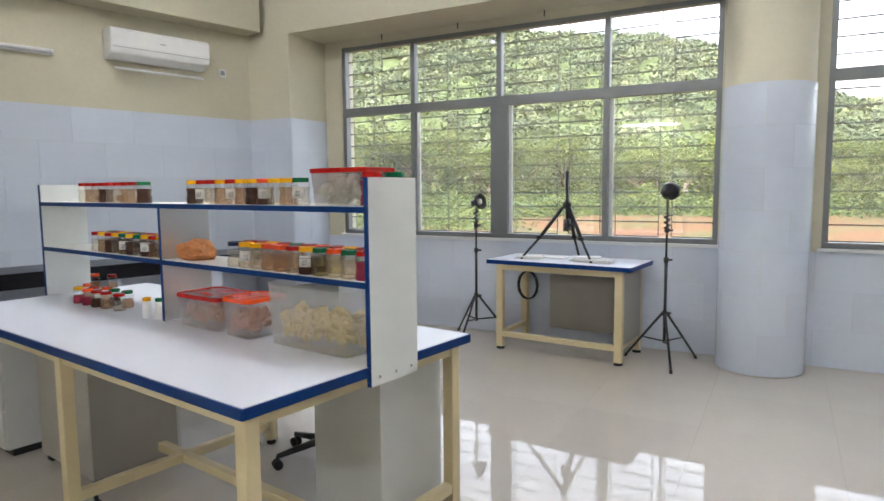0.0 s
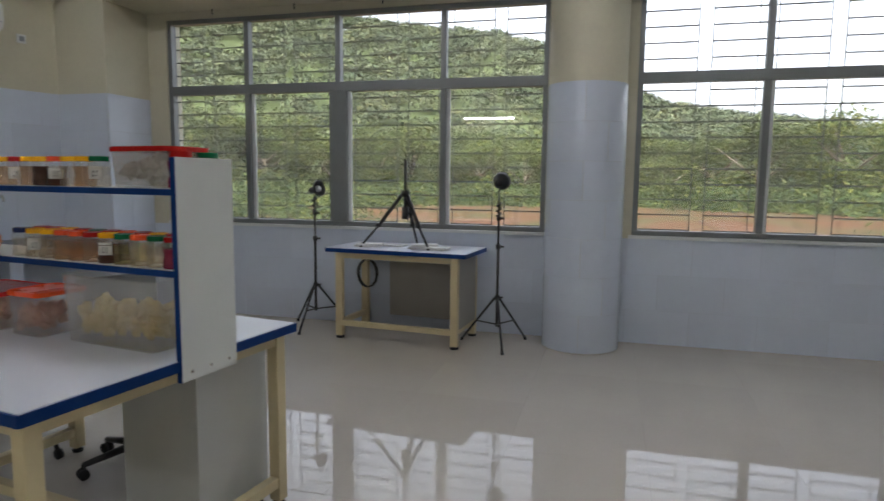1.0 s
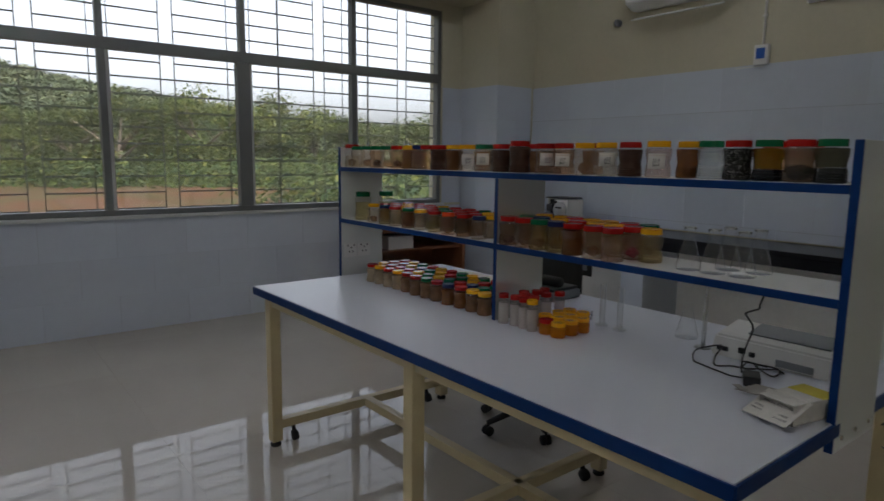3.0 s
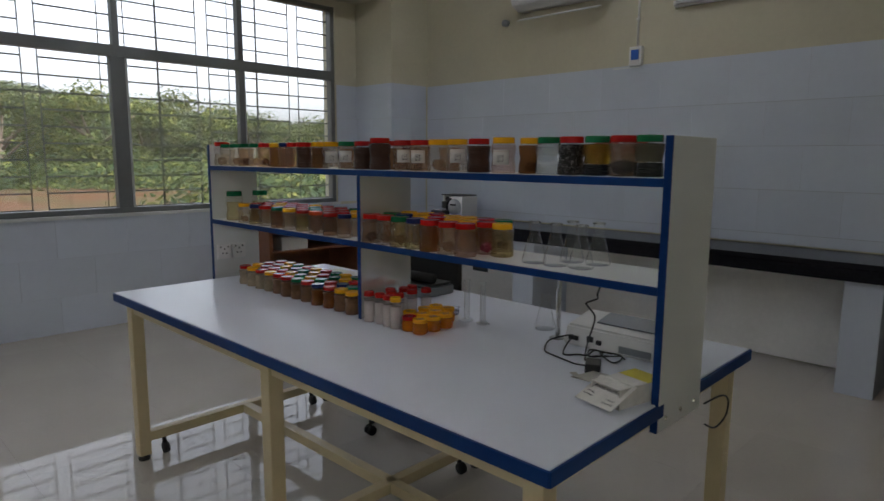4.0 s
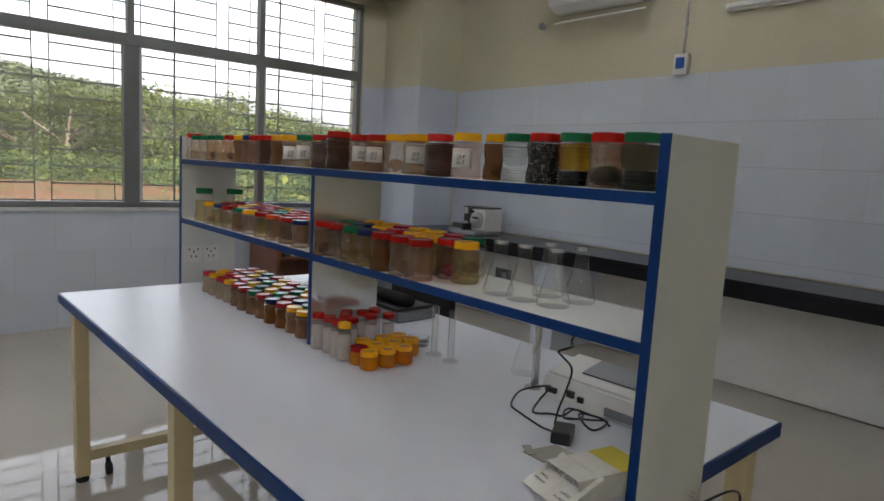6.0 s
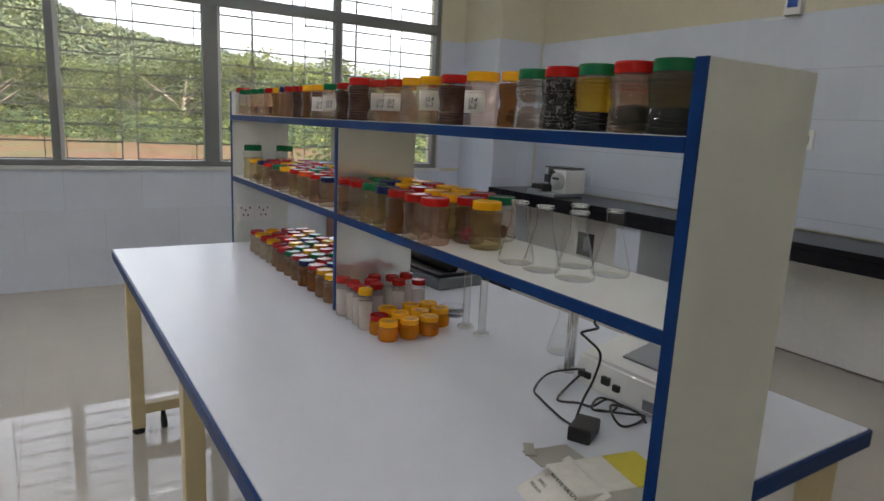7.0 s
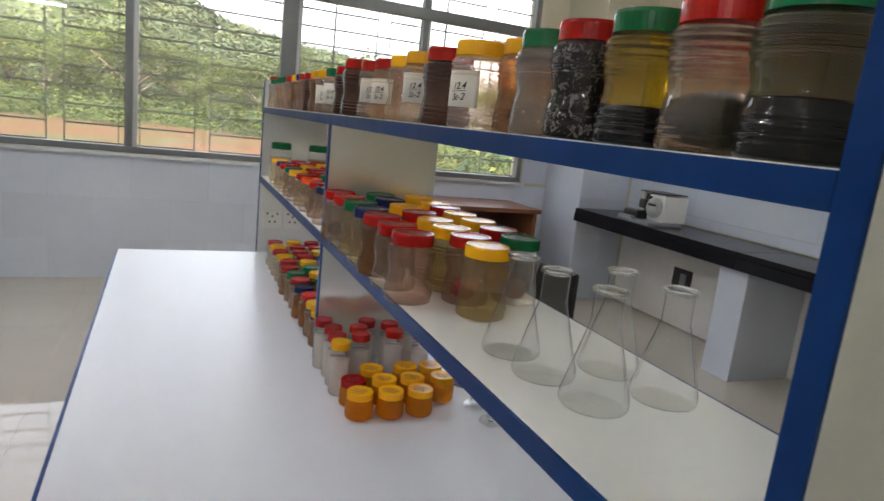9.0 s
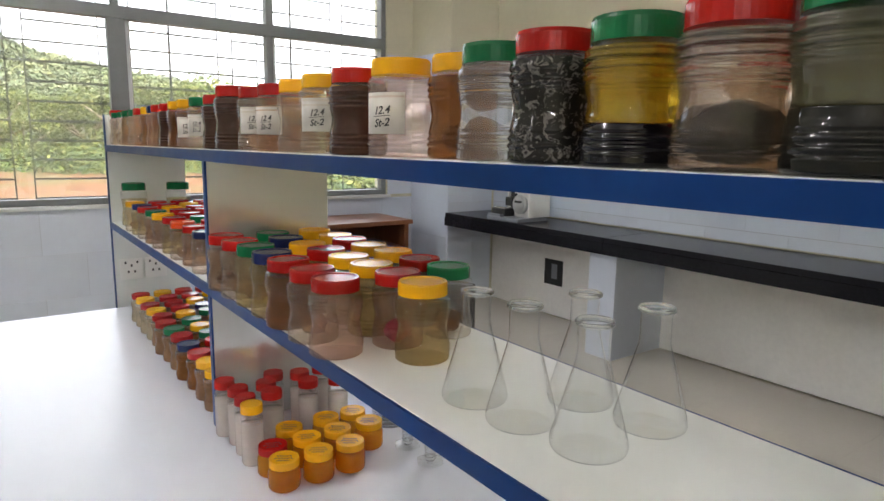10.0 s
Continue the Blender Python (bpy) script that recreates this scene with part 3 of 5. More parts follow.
LABEL_MESH = mesh_of("label", wrap_label(), PAPER)
MARK_MESH = mesh_of("writing", label_marks(), INK)
FILL_WORD = {"brown": "brown plant matter", "dark": "dark plant matter", "pale": "pale liquid", "amber": "amber liquid", "olive": "olive liquid", "pink": "pink liquid",
             "mottled": "mottled black matter", "water": "clear water", "tea": "pale brown liquid", "green": "dark green matter", "black": "black liquid", "honey": "honey", "red": "crimson matter"}
jar_count = 0


def jar(m, lid, fill, level=0.07, specimen="", label=False, size=1.0, where="on rack shelf", group="specimen jars", tall=1.0, over=""):
    global jar_count
    jar_count += 1
    words = "ribbed jar of %s, %s lid, %s" % (FILL_WORD.get(fill.replace("cloudy ", ""), "clear liquid"), lid, where)
    j = thing("specimen_jar", words, "jar", m @ Matrix.Rotation(jar_count * 2.4, 4, "Z") @ Matrix.Diagonal((size, size, size * tall, 1)), group=group)
    share("jar_body", body_mesh(0.0985 if over else round(level, 3) if fill else 0.0), j)
    share("lid", LID_MESH[lid], j, Matrix.Translation((0, 0, 0.1005)))
    if fill:
        share("filling", fill_mesh(fill, level), j)
    if over:
        share("upper_liquid", upper_mesh(over, level), j)
    if specimen:
        share("specimen", LUMPS[specimen][jar_count % 3], j)
    if label:
        turn = Matrix.Rotation(-jar_count * 2.4 + label + 0.35 * math.sin(jar_count * 1.7), 4, "Z") @ Matrix.Translation((0, 0, 0.004 * math.sin(jar_count * 2.3)))
        l = share("label", LABEL_MESH, j, turn)
        share("writing", MARK_MESH, l)
    return j


def at(x, y, z, turn=0.0):
    return Matrix.Translation((x, y, z)) @ Matrix.Rotation(turn, 4, "Z")


rng = random.Random(4)
TOP2, MID2, BENCH2 = 1.5455, 1.2415, 0.9005
# top shelf of the near rack, from its near end to the window end
ROW = ((1.155, "green", "green", "", 0), (1.236, "red", "tea", "big", 0), (1.323, "green", "black", "", 0), (1.413, "red", "mottled", "", 0), (1.503, "green", "water", "", 0),
       (1.588, "yellow", "amber", "dark", 0), (1.687, "yellow", "pink", "", 1), (1.797, "red", "dark", "", 0), (1.900, "yellow", "pale", "", 1), (2.004, "yellow", "pale", "brown", 0),
       (2.105, "red", "brown", "", 1), (2.198, "red", "pale", "brown", 1), (2.345, "red", "dark", "", 0), (2.457, "red", "dark", "", 0), (2.570, "green", "pale", "", 1),
       (2.680, "yellow", "pale", "", 1), (2.775, "yellow", "amber", "", 0), (2.900, "red", "dark", "", 0), (2.985, "red", "brown", "", 0), (3.062, "navy", "brown", "", 0),
       (3.145, "yellow", "amber", "", 0), (3.250, "red", "brown", "dark", 0), (3.350, "green", "pale", "brown", 0), (3.450, "green", "brown", "dark", 0), (3.560, "green", "pale", "brown", 0),
       (3.655, "green", "pale", "", 0))
BIG = {1.687: 1.02, 2.345: 1.10}
for y, lid, fill, spec, lab in ROW:
    jar(at(2.832 + (0.022 if y == 1.588 else 0.0) + rng.uniform(-0.004, 0.004), y, TOP2), lid, fill, {"black": 0.035, "green": 0.042}[fill] if fill in ("black", "green") else round(rng.uniform(0.094, 0.100), 3), spec, 3.75 if lab else False, BIG.get(y, 1.0), "on top rack shelf", tall=0.98, over={"black": "gold", "green": "murk"}.get(fill, ""))
for y in (1.255, 1.352):
    jar(at(2.935, y, TOP2), "red", "brown", 0.09, where="on top rack shelf", tall=0.98)
jar(at(2.84, 3.742, TOP2), "red", "pale", 0.06, "brown", size=1.08, where="on top rack shelf")
for i in range(12):
    if i % 3 != 1:
        jar(at(2.945 + rng.uniform(-0.006, 0.006), 2.05 + 0.11 * i + rng.uniform(-0.01, 0.01), TOP2), ("red", "green", "yellow", "red")[i % 4], "cloudy " + ("brown", "pale", "dark")[i % 3], 0.09, where="on top rack shelf")
# middle shelf, bay with the flasks
MIDDLE = ((2.815, ((2.375, "red", "brown", "dark"), (2.287, "red", "pale", "brown"), (2.204, "green", "olive", "brown"), (2.112, "navy", "olive", ""), (2.026, "red", "amber", ""), (1.928, "red", "pale", "brown"), (1.841, "red", "pink", ""))),
          (2.914, ((2.365, "green", "brown", ""), (2.280, "navy", "pale", ""), (2.178, "yellow", "brown", "dark"), (2.094, "red", "amber", ""), (2.001, "yellow", "pale", ""), (1.914, "yellow", "olive", ""), (1.831, "red", "pink", "red"), (1.748, "yellow", "olive", ""))),
          (3.016, ((2.362, "yellow", "brown", ""), (2.262, "yellow", "pale", "brown"), (2.192, "red", "brown", ""), (2.100, "yellow", "amber", ""), (2.014, "yellow", "pale", ""), (1.918, "red", "brown", ""), (1.832, "green", "pale", "amber"))))
for x, cells in MIDDLE:
    for i, (y, lid, fill, spec) in enumerate(cells):
        jar(at(x + rng.uniform(-0.004, 0.004), y, MID2), lid, fill if x < 2.9 or y < 1.85 else "cloudy " + fill, 0.086 + 0.006 * (i % 3), spec if x < 2.9 or y < 1.85 else "", where="on middle rack shelf")
# middle shelf, window bay: smaller jars four deep and two tall pickle jars
for k in range(4):
    for i in range(9):
        lid = ("yellow navy red green yellow red orange red navy", "red red yellow red red green red red yellow", "red yellow red red green red red yellow red", "red red red yellow red red green red red")[k].split()[i]
        jar(at(2.825 + k * 0.077 + rng.uniform(-0.004, 0.004), 3.48 - i * 0.112 + rng.uniform(-0.006, 0.006), MID2), lid, "cloudy " + ("pale", "brown", "olive", "pale", "amber", "brown", "dark")[(i * 2 + k) % 7] if k else ("pale", "olive", "pale", "brown")[i % 4], 0.088, ("brown", "", "")[(i + k) % 3], size=0.86, where="on middle rack shelf")
for x in (2.85, 3.01):
    jar(at(x, 3.64, MID2), "green", "olive", 0.075, "", size=1.12, tall=1.2, where="on middle rack shelf", group="tall jars")
# the crowd of jars on the bench
for k in range(4):
    for i in range(12):
        lid = ("red yellow red yellow red red green red navy red yellow yellow", "yellow red red red yellow green yellow green red navy green navy", "red red yellow navy green yellow red green yellow red green yellow", "red yellow green red yellow red green yellow green red navy green")[k].split()[i]
        jar(at(2.822 + k * 0.078 + rng.uniform(-0.005, 0.005), 3.50 - i * 0.088 + rng.uniform(-0.004, 0.004), BENCH2), lid, "cloudy " + ("pale", "pale", "brown", "brown", "amber", "brown", "dark")[min(6, i // 2 + k % 2)], 0.088, ("brown", "", "dark")[(i + k) % 3], size=0.84, where="on lab table", group="jars on the table")

# slim bottles with red lids
BOTTLE = mesh_of("bottle_body", lathe([(0.0225, 0.0895), (0.0225, 0.10), (0.019, 0.108), (0.019, 0.118)], 24), thin_clear("frosted_pet", (0.95, 0.94, 0.93), 0.04, 1.5, 0.8, 3.0))
SLIM_FILL = mesh_of("filling", lathe([(0, 0.001), (0.020, 0), (0.0225, 0.004), (0.0225, 0.089), (0, 0.089)], 24), liquid("cloudy_bottle_liquid", (0.80, 0.74, 0.70), 0.40, 0.1, bending=0.1))
SLIM_LID = {c: lid_mesh(c, 0.0225, 0.018, 36) for c in ("red", "yellow")}
for x, y, c in ((2.795, 2.377, "red"), (2.806, 2.318, "red"), (2.803, 2.262, "red"), (2.862, 2.262, "red"), (2.870, 2.318, "red"), (2.96, 2.34, "red"), (2.955, 2.28, "red"), (3.02, 2.26, "red"), (2.80, 2.212, "yellow"), (2.905, 2.365, "red"), (3.02, 2.35, "red")):
    b = thing("slim_bottle", "slim clear plastic bottle with %s lid on the table" % c, "bottle", at(x, y, BENCH2), group="slim bottles")
    share("bottle_body", BOTTLE, b)
    share("filling", SLIM_FILL, b)
    share("lid", SLIM_LID[c], b, Matrix.Translation((0, 0, 0.112)))
# honey jars
HONEY = mesh_of("jar_body", lathe([(0.0273, 0.0435), (0.0265, 0.046), (0.0255, 0.050)], 28), PET)
HONEY_FILL = mesh_of("honey", lathe([(0, 0.001), (0.027, 0.0), (0.0295, 0.002), (0.031, 0.006), (0.031, 0.034), (0.0298, 0.038), (0.0275, 0.043), (0, 0.043)], 28), FILL["honey"])
HONEY_LID = {c: lid_mesh(c, 0.029, 0.015, 40) for c in ("yellow", "red")}
bm = bmesh.new()
for i, (yy, n) in enumerate(((0.006, 5), (-0.003, 6), (-0.012, 4))):
    for k in range(n):
        box(bm, -0.0032, 0.0022, -0.0009, 0.0009, 0, 0.0005, mat=Matrix.Translation(((k - n / 2) * 0.0062 + 0.003, yy, 0.0142)) @ Matrix.Rotation(((k * 5 + i * 3) % 4 - 1.5) * 0.5, 4, "Z"))
LID_WRITING = mesh_of("writing", bm, INK)
for i, (x, y, c) in enumerate(((2.81, 2.085, "yellow"), (2.88, 2.08, "yellow"), (2.95, 2.08, "yellow"), (3.03, 2.145, "yellow"), (2.955, 2.148, "yellow"), (2.885, 2.148, "yellow"), (2.872, 2.212, "yellow"), (2.96, 2.215, "yellow"), (3.025, 2.212, "yellow"), (2.812, 2.150, "red"))):
    b = thing("honey_jar", "small round jar of amber honey with %s lid" % c, "jar", at(x + 0.008, y, BENCH2, -0.55 + 0.2 * math.sin(i * 3)), group="honey jars")
    share("jar_body", HONEY, b)
    share("honey", HONEY_FILL, b)
    l = share("lid", HONEY_LID[c], b, Matrix.Translation((0, 0, 0.0455)))
    share("writing", LID_WRITING, l)

# ---- glassware ----
OUTER = [(0, 0.0), (0.036, 0.0), (0.041, 0.0005), (0.0432, 0.002), (0.0445, 0.006), (0.0445, 0.011), (0.043, 0.017), (0.0205, 0.100), (0.0188, 0.106), (0.0185, 0.112), (0.0185, 0.1445)]
FLASK = mesh_of("flask_body", lathe(OUTER, 48), LAB_GLASS)
FLASK_RIM = mesh_of("rim", lathe([(0.0186, 0.1445), (0.0222, 0.1465), (0.0225, 0.149), (0.0205, 0.1515), (0.0178, 0.1505), (0.0172, 0.147), (0.0186, 0.1445)], 32), RIM_GLASS)
FLASK_MARK = mesh_of("marking", box(box(bmesh.new(), 0.030, 0.0306, -0.006, 0.006, 0.0585, 0.0592), 0.0277, 0.0282, -0.004, 0.004, 0.064, 0.0647), PAPER)
for x, y, t in ((3.000, 1.405, 0.4), (2.896, 1.406, 2.1), (2.882, 1.497, 1.0), (2.879, 1.581, 3.0), (2.987, 1.500, 4.2)):
    f = thing("conical_flask", "empty clear glass conical flask on the middle rack shelf", "flask", at(x, y, MID2, t) @ Matrix.Scale(0.945, 4), group="conical flasks")
    share("flask_body", FLASK, f)
    share("rim", FLASK_RIM, f)
CYL = lathe([(0, 0.004), (0.011, 0.006), (0.0125, 0.012), (0.0125, 0.175), (0.0145, 0.178), (0.0145, 0.180), (0.0115, 0.179), (0.0113, 0.014), (0, 0.010)], 20)
lathe([(0, 0), (0.030, 0), (0.031, 0.003), (0.026, 0.007), (0.012, 0.010), (0.009, 0.014)], 6, bm=CYL, smooth=False)
CYLM = mesh_of("cylinder_body", CYL, LAB_GLASS)
for x, y in ((3.108, 2.096), (3.108, 2.006)):
    c = thing("measuring_cylinder", "clear glass measuring cylinder with hexagonal foot on the table", "measuring cylinder", at(x, y, BENCH2), group="measuring cylinders")
    share("cylinder_body", CYLM, c)
DISH = mesh_of("dish", lathe([(0, 0.001), (0.040, 0), (0.0415, 0.003), (0.0415, 0.016), (0.0395, 0.016), (0.0392, 0.004), (0, 0.003)], 28), LAB_GLASS)
for x, y, z in ((3.14, 2.226, 0.0), (3.14, 2.226, 0.017)):
    d = thing("petri_dish", "empty clear glass petri dish on the table", "petri dish", at(x, y, BENCH2 + z), group="petri dishes")
    share("dish", DISH, d)
f = thing("glass_flask", "empty clear glass flask standing on the table", "flask", at(3.24, 1.78, BENCH2))
share("flask_body", FLASK, f)
share("marking", FLASK_MARK, f)
st = thing("probe_stand", "steel probe rods standing on the table behind the scale", "probe", at(3.14, 1.655, BENCH2))
for i, dx in enumerate((0.0, 0.024, 0.042)):
    part("rod", rod(bmesh.new(), (dx, dx * 0.4, 0.004), (dx, dx * 0.4, 0.20 + 0.03 * i), 0.005, 10), CHROME, st)
part("base", lathe([(0, 0), (0.03, 0), (0.03, 0.003), (0, 0.004)], 20, at=(0.02, 0.01, 0)), LIGHT_GREY, st)

# ---- instruments and clutter on the near bench ----
sc = thing("digital_scale", "low white and grey digital instrument with cables on the table", "scale", at(3.222, 1.415, BENCH2, math.radians(2)))
bm = bmesh.new()
vs = [(-0.10, -0.20, 0), (0.12, -0.20, 0), (0.12, 0.20, 0), (-0.10, 0.20, 0), (-0.070, -0.20, 0.070), (0.10, -0.20, 0.102), (0.10, 0.20, 0.102), (-0.070, 0.20, 0.072)]
v = [bm.verts.new(p) for p in vs]
for q in ((0, 3, 2, 1), (4, 5, 6, 7), (0, 1, 5, 4), (1, 2, 6, 5), (2, 3, 7, 6), (3, 0, 4, 7)):
    bm.faces.new([v[i] for i in q])
bmesh.ops.bevel(bm, geom=bm.edges[:], offset=0.008, segments=2, affect="EDGES")
part("housing", bm, WHITE, sc)
part("top_panel", bm_box(-0.02, 0.085, -0.17, 0.10, 0, 0.006, bevel=0.002, mat=Matrix.Translation((0, 0, 0.0838)) @ Matrix.Rotation(radians(-10.2), 4, "Y")), GREYP, sc, "dark grey sloping top panel")
part("badge", bm_box(-0.098, -0.088, 0.075, 0.098, 0.026, 0.046, bevel=0.001), BLACK, sc, "small dark badge")
part("side_panel", bm_box(-0.096, -0.090, -0.15, -0.03, 0.004, 0.034, bevel=0.002), GREYP, sc, "grey curved side panel")
for i, y in enumerate((0.05, 0.145, 0.165)):
    part("socket", bm_box(-0.100, -0.090, y - 0.009, y + 0.009, 0.022, 0.038, bevel=0.001), BLACK, sc)
ad = thing("power_adapter", "black plug-in power adapter with cord on the table", "adapter", at(2.92, 1.36, BENCH2, 0.5))
part("body", bm_box(-0.04, 0.04, -0.025, 0.025, 0, 0.032, bevel=0.006), BLACK, ad)
for y in (-0.008, 0.008):
    part("prong", rod(bmesh.new(), (0.04, y, 0.016), (0.062, y, 0.016), 0.0022, 8), CHROME, ad)
def cord(points, label):
    c = part("cord", cable(bmesh.new(), points, 0.003), BLACK, ad, label)
    c.matrix_basis = ad.matrix_basis.inverted()
    return c
zc = BENCH2 + 0.004
cord(((2.91, 1.37, zc + 0.012), (2.928, 1.43, zc), (2.936, 1.47, zc), (2.955, 1.54, zc), (2.98, 1.595, zc), (3.06, 1.635, zc + 0.012), (3.11, 1.60, zc + 0.028), (3.135, 1.575, zc + 0.032)), "black power cord looped across the table top")
cord(((2.935, 1.40, zc + 0.018), (2.972, 1.42, zc + 0.045), (3.008, 1.428, zc + 0.085), (2.995, 1.404, zc + 0.155), (2.945, 1.40, zc + 0.20), (2.922, 1.396, zc + 0.218), (2.938, 1.38, zc + 0.228), (2.935, 1.362, zc + 0.238), (2.905, 1.345, zc + 0.262), (2.93, 1.34, zc + 0.305)), "black cord rising from the adapter to the shelf")
cord(((3.10, 1.56, zc + 0.03), (3.06, 1.56, zc + 0.006), (2.99, 1.52, zc), (3.02, 1.48, zc + 0.002), (3.04, 1.455, zc), (3.09, 1.458, zc + 0.006), (3.11, 1.44, zc), (3.06, 1.41, zc + 0.003), (3.02, 1.435, zc + 0.006), (3.08, 1.465, zc + 0.010), (3.115, 1.40, zc)), "tangled black cord on the table")
cord(((3.03, 1.43, zc + 0.004), (3.042, 1.404, zc + 0.008), (3.08, 1.38, zc + 0.004), (3.115, 1.362, zc), (3.07, 1.343, zc), (3.02, 1.342, zc + 0.004), (3.03, 1.38, zc + 0.010), (3.07, 1.42, zc + 0.012), (3.10, 1.37, zc + 0.008), (3.09, 1.335, zc)), "tangled black cord on the table")
cord(((3.0, 1.02, 0.86), (3.08, 1.0, 0.87), (3.14, 1.0, 0.84), (3.13, 1.0, 0.79), (3.06, 1.005, 0.77), (2.99, 1.01, 0.80)), "black cord looped below the table edge")

gb = thing("glove_box", "torn open white and yellow vinyl glove carton on the table", "box", at(2.768, 1.160, BENCH2, math.radians(-12)) @ Matrix.Diagonal((0.86, 0.86, 0.86, 1)))
bm = bmesh.new()
for a in ((-0.10, 0.12, -0.062, -0.059, 0, 0.065), (-0.10, 0.12, 0.059, 0.062, 0, 0.065), (0.117, 0.12, -0.059, 0.059, 0, 0.065), (-0.10, 0.117, -0.059, 0.059, 0, 0.003)):
    box(bm, *a)
part("carton", bm, PAPER, gb)
bm = bmesh.new()
box(bm, 0.035, 0.12, -0.062, 0.062, 0.0655, 0.068)
part("top_panel", bm, material("yellow_print_card", (0.62, 0.52, 0.05), 0.6), gb, "yellow printed top panel")
part("printed_panel", bm_box(-0.10, 0.0345, -0.062, 0.062, 0.0655, 0.068), PAPER, gb, "white printed top panel")
flap_m = Matrix.Translation((-0.035, 0.0, 0.0685)) @ Matrix.Rotation(radians(-24), 4, "Y")
part("lid_panel", bm_box(-0.135, 0.0, -0.078, 0.078, 0, 0.002, mat=flap_m), PAPER, gb, "white lid panel with black print")
part("side_flap", bm_box(-0.085, -0.062, 0.02, 0.075, 0.0005, 0.0025, bevel=0.0008, mat=Matrix.Translation((-0.05, 0.063, 0.062)) @ Matrix.Rotation(radians(-22), 4, "Z")), CAB_DARK, gb, "grey torn carton tongue")
part("side_flap", bm_box(-0.06, 0.05, 0, 0.085, 0, 0.002, mat=Matrix.Translation((-0.05, 0.063, 0.062)) @ Matrix.Rotation(radians(-6), 4, "X")), CAB_DARK, gb, "grey bent carton flap")


def lettering(text, size, m, parent, mat=INK):
    """Flat letters from the built-in font as a mesh part."""
    c = bpy.data.curves.new("writing", "FONT")
    c.body, c.size, c.extrude = text, size, 0.0002
    c.align_x, c.align_y = "CENTER", "CENTER"
    tmp = new("writing", c)
    bpy.context.view_layer.update()
    me = bpy.data.meshes.new_from_object(tmp.evaluated_get(bpy.context.evaluated_depsgraph_get()))
    bpy.data.objects.remove(tmp)
    me.materials.append(mat)
    ob = new("writing", me)
    ob.parent, ob.matrix_basis = parent, m
    return ob


for text, size, x, y in (("VINYL GLOVES", 0.0180, -0.055, 0.0), ("LARGE", 0.011, -0.095, -0.042), ("X-LARGE", 0.011, -0.113, -0.042), ("SMALL", 0.011, -0.085, 0.048), ("MEDIUM", 0.011, -0.102, 0.048)):
    lettering(text, size, flap_m @ Matrix.Translation((x, y, 0.0024)) @ Matrix.Rotation(radians(-90), 4, "Z"), gb)

dv = thing("flatbed_device", "flat grey device with black padded roll on top", "device", at(3.36, 2.72, BENCH2, 0.05))
part("body", bm_box(-0.11, 0.11, -0.20, 0.20, 0, 0.045, bevel=0.01), GREYP, dv)
part("lid", bm_box(-0.10, 0.10, -0.19, 0.19, 0.046, 0.062, bevel=0.008), BLACK, dv)
part("roll", rod(bmesh.new(), (-0.02, -0.17, 0.085), (-0.02, 0.18, 0.085), 0.028, 18), RUBBER, dv, "black padded roll")
solid("paper_sheet", bm_box(-0.15, 0.15, -0.22, 0.22, 0, 0.003), PAPER, "white paper sheets lying on the table", "paper", at(3.33, 3.30, BENCH2, 0.1))
# twin sockets on the inside of the far end panel
for x in (2.848, 2.940):
    so = thing("power_socket", "white three-pin power socket plate on the rack", "socket", at(x, 3.7885, 1.045), group="rack sockets")
    part("plate", bm_box(-0.042, 0.042, -0.010, 0, -0.042, 0.042, bevel=0.003), WHITE, so)
    for dx, dz in ((0, 0.015), (-0.012, -0.01), (0.012, -0.01), (-0.022, 0.028), (0.022, 0.028)):
        part("pin_hole", bm_box(dx - 0.0035, dx + 0.0035, -0.0112, -0.0095, dz - 0.005, dz + 0.005), BLACK, so)

# ---- goods on the far rack, in its own frame ----
def r1(x, y, z, turn=0.0):
    return R1 @ at(x, y, z, turn)


far = dict(group="jars on the far rack")
for i, lid in enumerate("green yellow yellow orange yellow yellow red yellow red red yellow".split()):
    jar(r1(0.06, 0.44 + i * 0.083, TOP2), lid, ("pale", "brown", "pale", "dark", "dark", "brown", "pale", "brown", "pale", "pale", "dark")[i], 0.08, "", 3.6 if i % 3 == 0 else False, where="on far rack's top", **far)
for i, lid in enumerate("green red red red red red red red red".split()):
    jar(r1(0.06, 1.78 + i * 0.09, TOP2), lid, ("dark", "pale", "brown", "pale", "pale")[i % 5], 0.08, "brown" if i % 3 == 0 else "", where="on far rack's top", **far)
for k in range(2):
    for i, lid in enumerate(("red green orange green yellow red orange orange yellow yellow navy", "green red yellow red orange red green red yellow red red")[k].split()):
        jar(r1(0.06 + 0.09 * k, 0.055 + i * 0.088, MID2), lid, ("red", "pale", "pale", "olive", "dark", "pale", "brown", "brown", "pale", "pale", "pale")[i], 0.075, "", 3.6 if i in (4, 9) else False, where="on far rack's middle", **far)
    for i, lid in enumerate(("yellow red yellow green yellow green yellow red yellow red", "red red yellow red red green red yellow red green")[k].split()):
        jar(r1(0.06 + 0.09 * k, 1.60 + i * 0.085, MID2), lid, ("pale", "brown", "dark", "pale", "dark", "brown", "pale", "dark", "brown", "pale")[i], 0.075, "", 3.6 if i in (2, 5) else False, where="on far rack's middle", **far)
